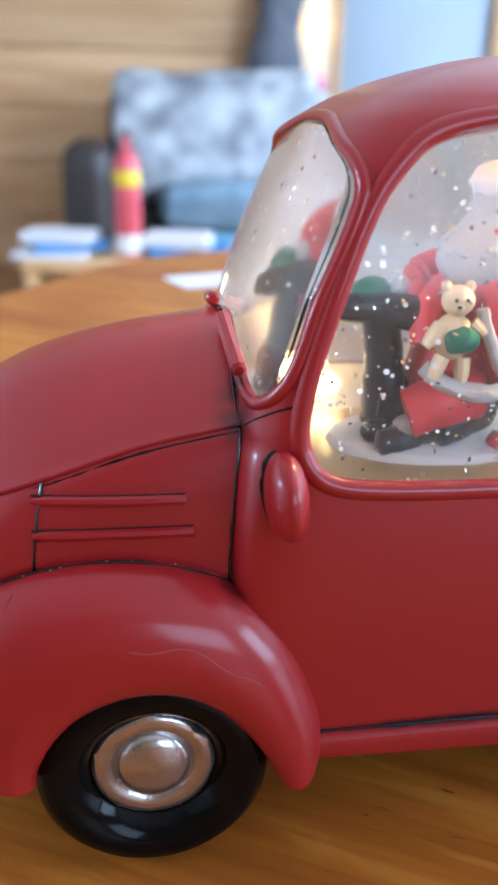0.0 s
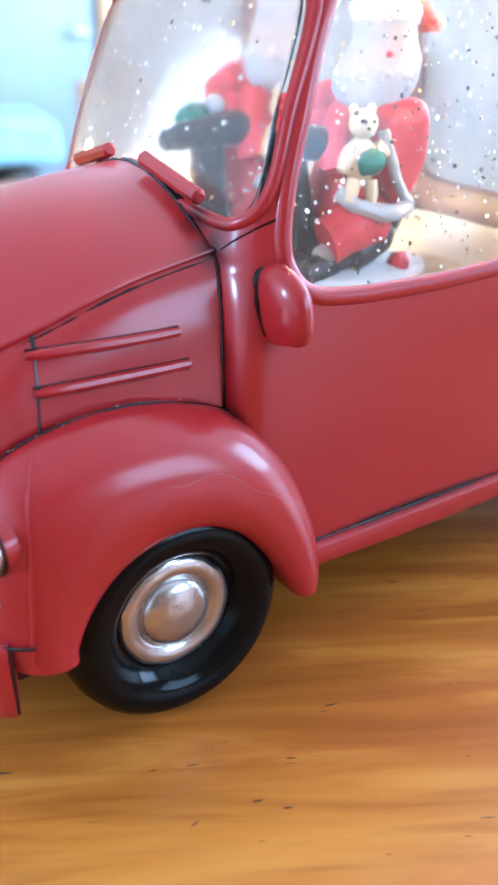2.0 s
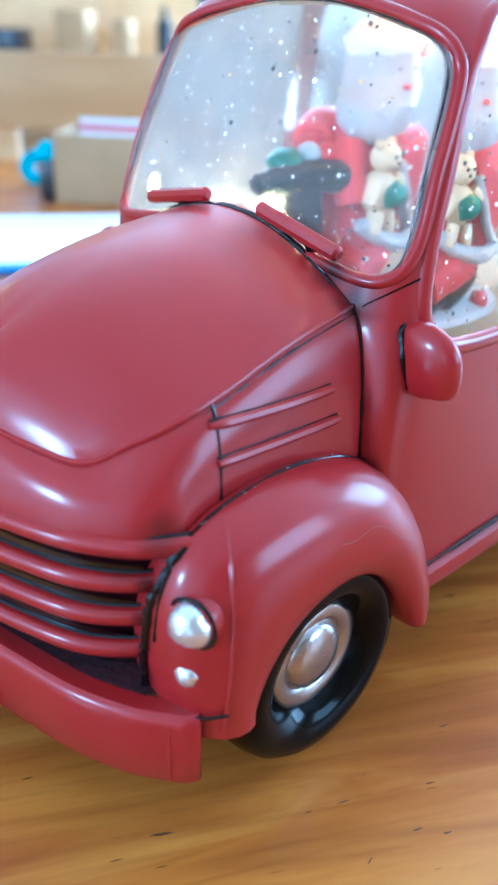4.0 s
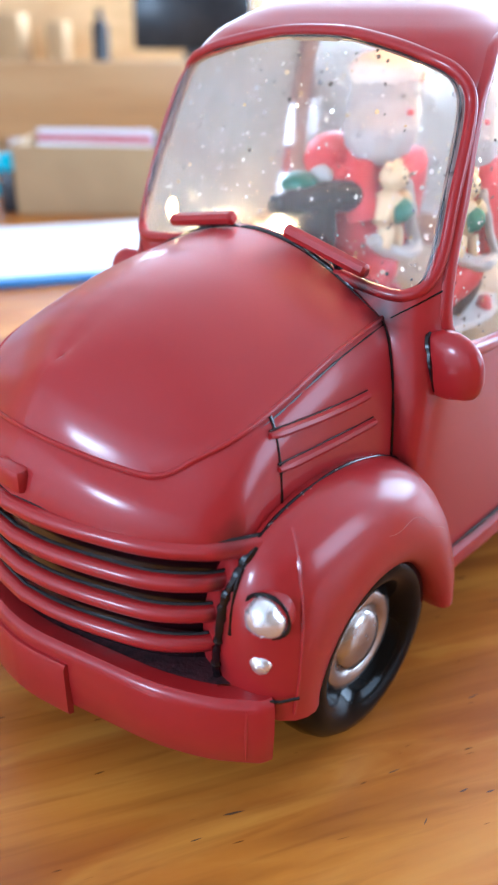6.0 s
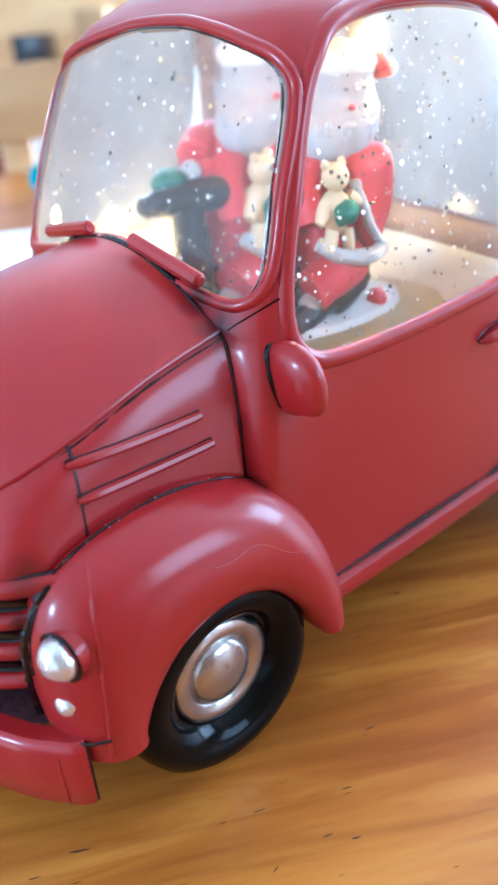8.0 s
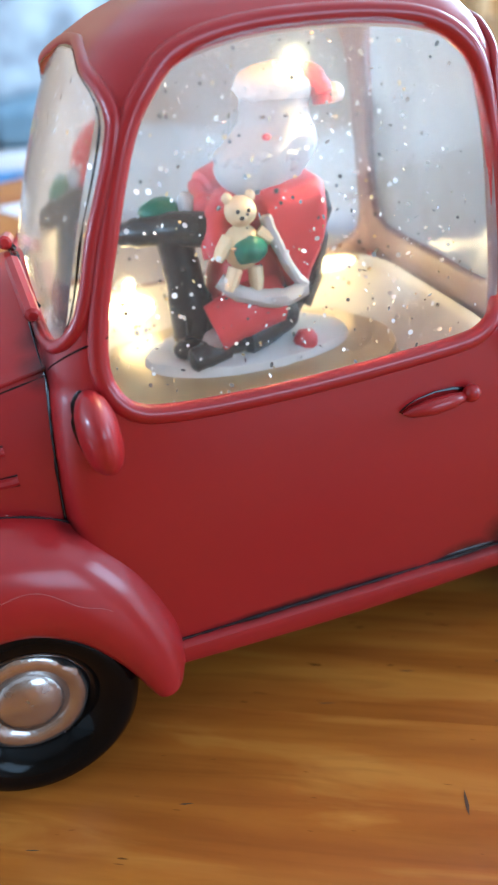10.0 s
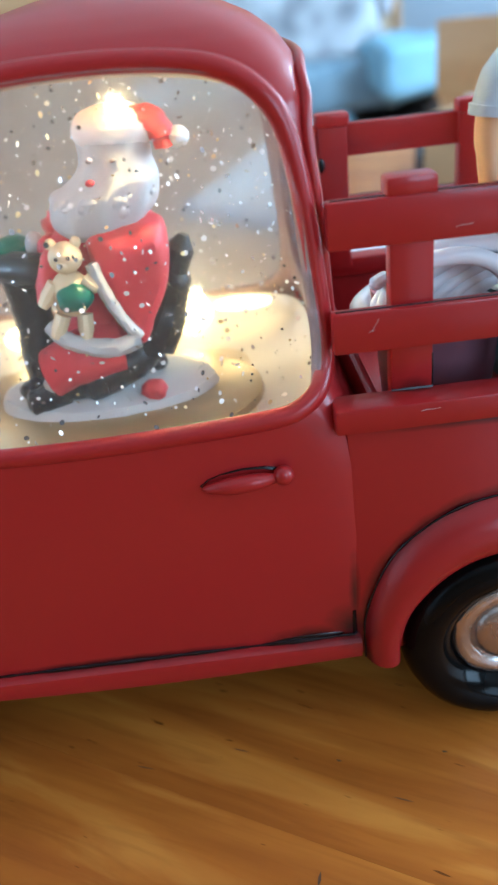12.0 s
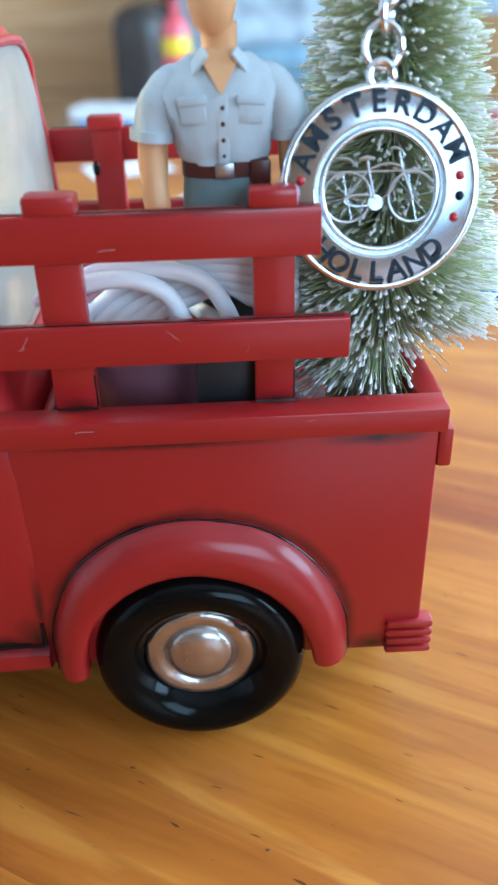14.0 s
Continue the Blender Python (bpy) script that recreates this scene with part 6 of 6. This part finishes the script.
ext = hold("fire_extinguisher", (20, 2190, -236), "small red fire extinguisher with a yellow band on the side table", "fire extinguisher")
part("cylinder", move(lathe([(0.1, 0), (33, 0), (36, 6), (36, 238), (32, 258), (20, 274), (14, 282), (0.1, 282)], 32, "z"), Matrix.Translation((20, 2190, -236))), ext_red, ext)
part("band", move(lathe([(36.5, 188), (36.8, 190), (36.8, 228), (35.6, 230), (35, 188)], 32, "z"), Matrix.Translation((20, 2190, -236))), ext_yellow, ext, "yellow printed band")
part("label_panel", move(lathe([(36.5, 10), (36.8, 12), (36.8, 58), (36.5, 60), (35, 10)], 32, "z"), Matrix.Translation((20, 2190, -236))), paper, ext, "pale printed label")
part("valve", box(8, 32, 2176, 2204, 44, 80, 5), ext_red, ext)
part("lever", tube([(20, 2190, 82), (20, 2150, 94), (20, 2120, 88)], 8, 8), ext_black, ext)
rng = random.Random(8)
for k, (x, y, w, d, h, z, m) in enumerate(((-190, 2200, 200, 150, 14, -236, paper), (-150, 2240, 210, 150, 22, -222, ink_blue), (-170, 2230, 190, 130, 30, -200, paper), (170, 2230, 210, 150, 26, -236, ink_blue), (160, 2210, 180, 120, 34, -210, paper), (250, 2260, 120, 110, 30, -236, ink_blue))):
    thing("magazine", move(box(-w / 2, w / 2, -d / 2, d / 2, 0, h, 2), turned(0, 0, rng.uniform(-18, 18), x, y, z)), m, "stacked paper magazines on the side table" if m is paper else "blue covered magazines on the side table", "magazine", "magazines on the side table", smooth=False)

stage.pop()

# papers and small things on the dining table
thing("paper_sheet", move(box(-35, 35, -26, 26, 0.1, 1.0), turned(0, 0, 20, 72, 590, 0)), paper, "loose white paper on the pine table", "paper", smooth=False)
thing("brochure", move(box(-150, 150, -70, 70, 0.1, 4.0, 1), turned(0, 0, -29, 232, 364, 0)), paper, "white brochure with a blue edge on the pine table", "brochure", smooth=False)
thing("brochure", move(box(-152, 152, -6, 6, 0.2, 4.6, 1), turned(0, 0, -29, 198, 302, 0)), ink_blue, "blue edged brochure on the pine table", "brochure", smooth=False)
carton = hold("cardboard_box", (330, 500, 0), "small open brown cardboard box with leaflets on the table", "cardboard box")
CB = turned(0, 0, -46, 322, 488, 0)
for a in ((-60, 60, -38, -36, 0.5, 52), (-60, 60, 36, 38, 0.5, 52), (-60, -58, -36, 36, 0.5, 52), (58, 60, -36, 36, 0.5, 52)):
    part("side_panel", move(box(*a), CB), card, carton, smooth=False)
part("bottom_panel", move(box(-58, 58, -36, 36, 0.5, 2.5), CB), card, carton, smooth=False)
for k in range(5):
    thing("leaflet", move(box(-46, 46, -0.8, 0.8, 0, 50 + 4 * (k % 3), 0.2), CB @ turned(-8 + 4 * k, 0, 4 * (k - 2), 0, -26 + 12 * k, 3)), (paper, ink_red, paper, ink_blue, paper)[k], "printed leaflet standing in the cardboard box", "leaflet", "leaflets in the box", smooth=False)
thing("tape_roll", move(lathe([(5, -8), (13, -8), (14, -7), (14, 7), (13, 8), (5, 8), (4.6, 0), (5, -8)], 28, cap=False), turned(0, 0, -45, 288, 590, 14.1)), turquoise, "turquoise plastic roll standing on the table", "tape roll")
thing("tape_roll", move(lathe([(4, -6), (9, -6), (10, -5), (10, 5), (9, 6), (4, 6), (3.6, 0), (4, -6)], 24, "z", cap=False), Matrix.Translation((262, 520, 38))), turquoise, "turquoise plastic roll on a grey jar", "tape roll")
thing("jar", move(lathe([(0.1, 0), (11, 0), (12, 2), (12, 26), (10, 30), (10, 32), (0.1, 32)], 24, "z"), Matrix.Translation((262, 520, 0.1))), glass_dark, "small dark grey jar on the table", "jar")

# dining chair across the table: two uprights and broad rails
dchair = hold("dining_chair", (520, 720, FLOOR), "pale pine dining chair with broad back rails", "chair", "chairs at the table")
DC = turned(0, 0, -29, 520, 720, 0)
for x in (-172, 172):
    part("back_post", move(box(x - 18, x + 18, -18, 18, FLOOR, 100, 6), DC), chair_wood, dchair)
    part("front_leg", move(box(x - 20, x + 20, -416, -380, FLOOR, FLOOR + 430, 6), DC), chair_wood, dchair)
part("top_rail", move(box(-192, 192, -24, -19, 24, 101, 2), DC), chair_wood, dchair)
part("lower_rail", move(box(-153, 153, -10, 10, -150, -90, 6), DC), chair_wood, dchair)
part("seat", move(box(-190, 190, -420, -20, FLOOR + 431, FLOOR + 465, 10), DC), chair_wood, dchair)

# low sideboard with clutter farther off
shelf = hold("sideboard_shelf", (1500, 2200, FLOOR), "low open wooden sideboard filled with small household things", "shelf")
SB = turned(0, 0, -46, 1750, 1950, 0)
for z in (-700, -330, 20):
    part("board", move(box(-900, 300, -150, 150, z - 22, z, 3), SB), chair_wood, shelf, smooth=False)
for x in (-900, -300, 300):
    part("upright", move(box(x - 14, x + 14, -150, 151, FLOOR, 19 if x == -300 else 60, 3), SB), chair_wood, shelf, smooth=False)
part("back_panel", move(box(-900, 300, 153, 165, FLOOR, 265, 2), SB), chair_wood, shelf, "pale pine board back")
rng = random.Random(21)
dark_red = vary(mat("dark_red_tin", (0.20, 0.016, 0.022), 0.4), (0.12, 0.01, 0.014), 25, 0.6)
cat = ((glass_dark, "dark electronic box on the sideboard", "electronics"), (dark_red, "dark red tin on the sideboard", "tin"), (dark_red, "dark red bottle on the sideboard", "bottle"),
       (glass_dark, "black bottle on the sideboard", "bottle"), (dark_red, "dark red box on the sideboard", "box"), (card, "brown box on the sideboard", "box"), (cable_white, "small white tin on the sideboard", "tin"))
NAMES = {"electronics": "electronic_box", "box": "storage_box", "bottle": "bottle", "tin": "tin"}
for z in (-330, 20):
    x = -860
    while x < (-160 if z > 0 else 180):
        m, lab, c = rng.choice(cat)
        w = rng.uniform(45, 110) if c not in ("bottle", "tin") else rng.uniform(45, 75)
        h = rng.uniform(70, 170)
        if c in ("bottle", "tin"):
            bm = lathe([(0.1, 0), (w / 2, 0), (w / 2, h * 0.7), (w / 5 if c == "bottle" else w / 2, h * 0.85), (w / 5 if c == "bottle" else w / 2, h), (0.1, h)], 20, "z")
            move(bm, SB @ Matrix.Translation((x + w / 2, rng.uniform(-80, -20), z)))
        else:
            bm = move(box(0, w, -80, 60, 0, h, 3), SB @ Matrix.Translation((x, 0, z)))
        if x + w < 270 and not (z < 0 and x - 20 < -300 < x + w + 20):
            thing(NAMES[c], bm, m, lab, c, "things on the sideboard")
        else:
            bm.free()
        x += w + rng.uniform(30, 110)
monitor = hold("monitor", (1750, 1950, 20), "black computer monitor standing on the sideboard", "monitor")
part("screen", move(box(-90, 260, -40, -15, 55, 235, 6), SB @ Matrix.Translation((0, 0, 20))), glass_dark, monitor, "dark glossy screen")
part("stand", move(box(60, 110, -50, 10, 0, 55, 4), SB @ Matrix.Translation((0, 0, 20))), ext_black, monitor)
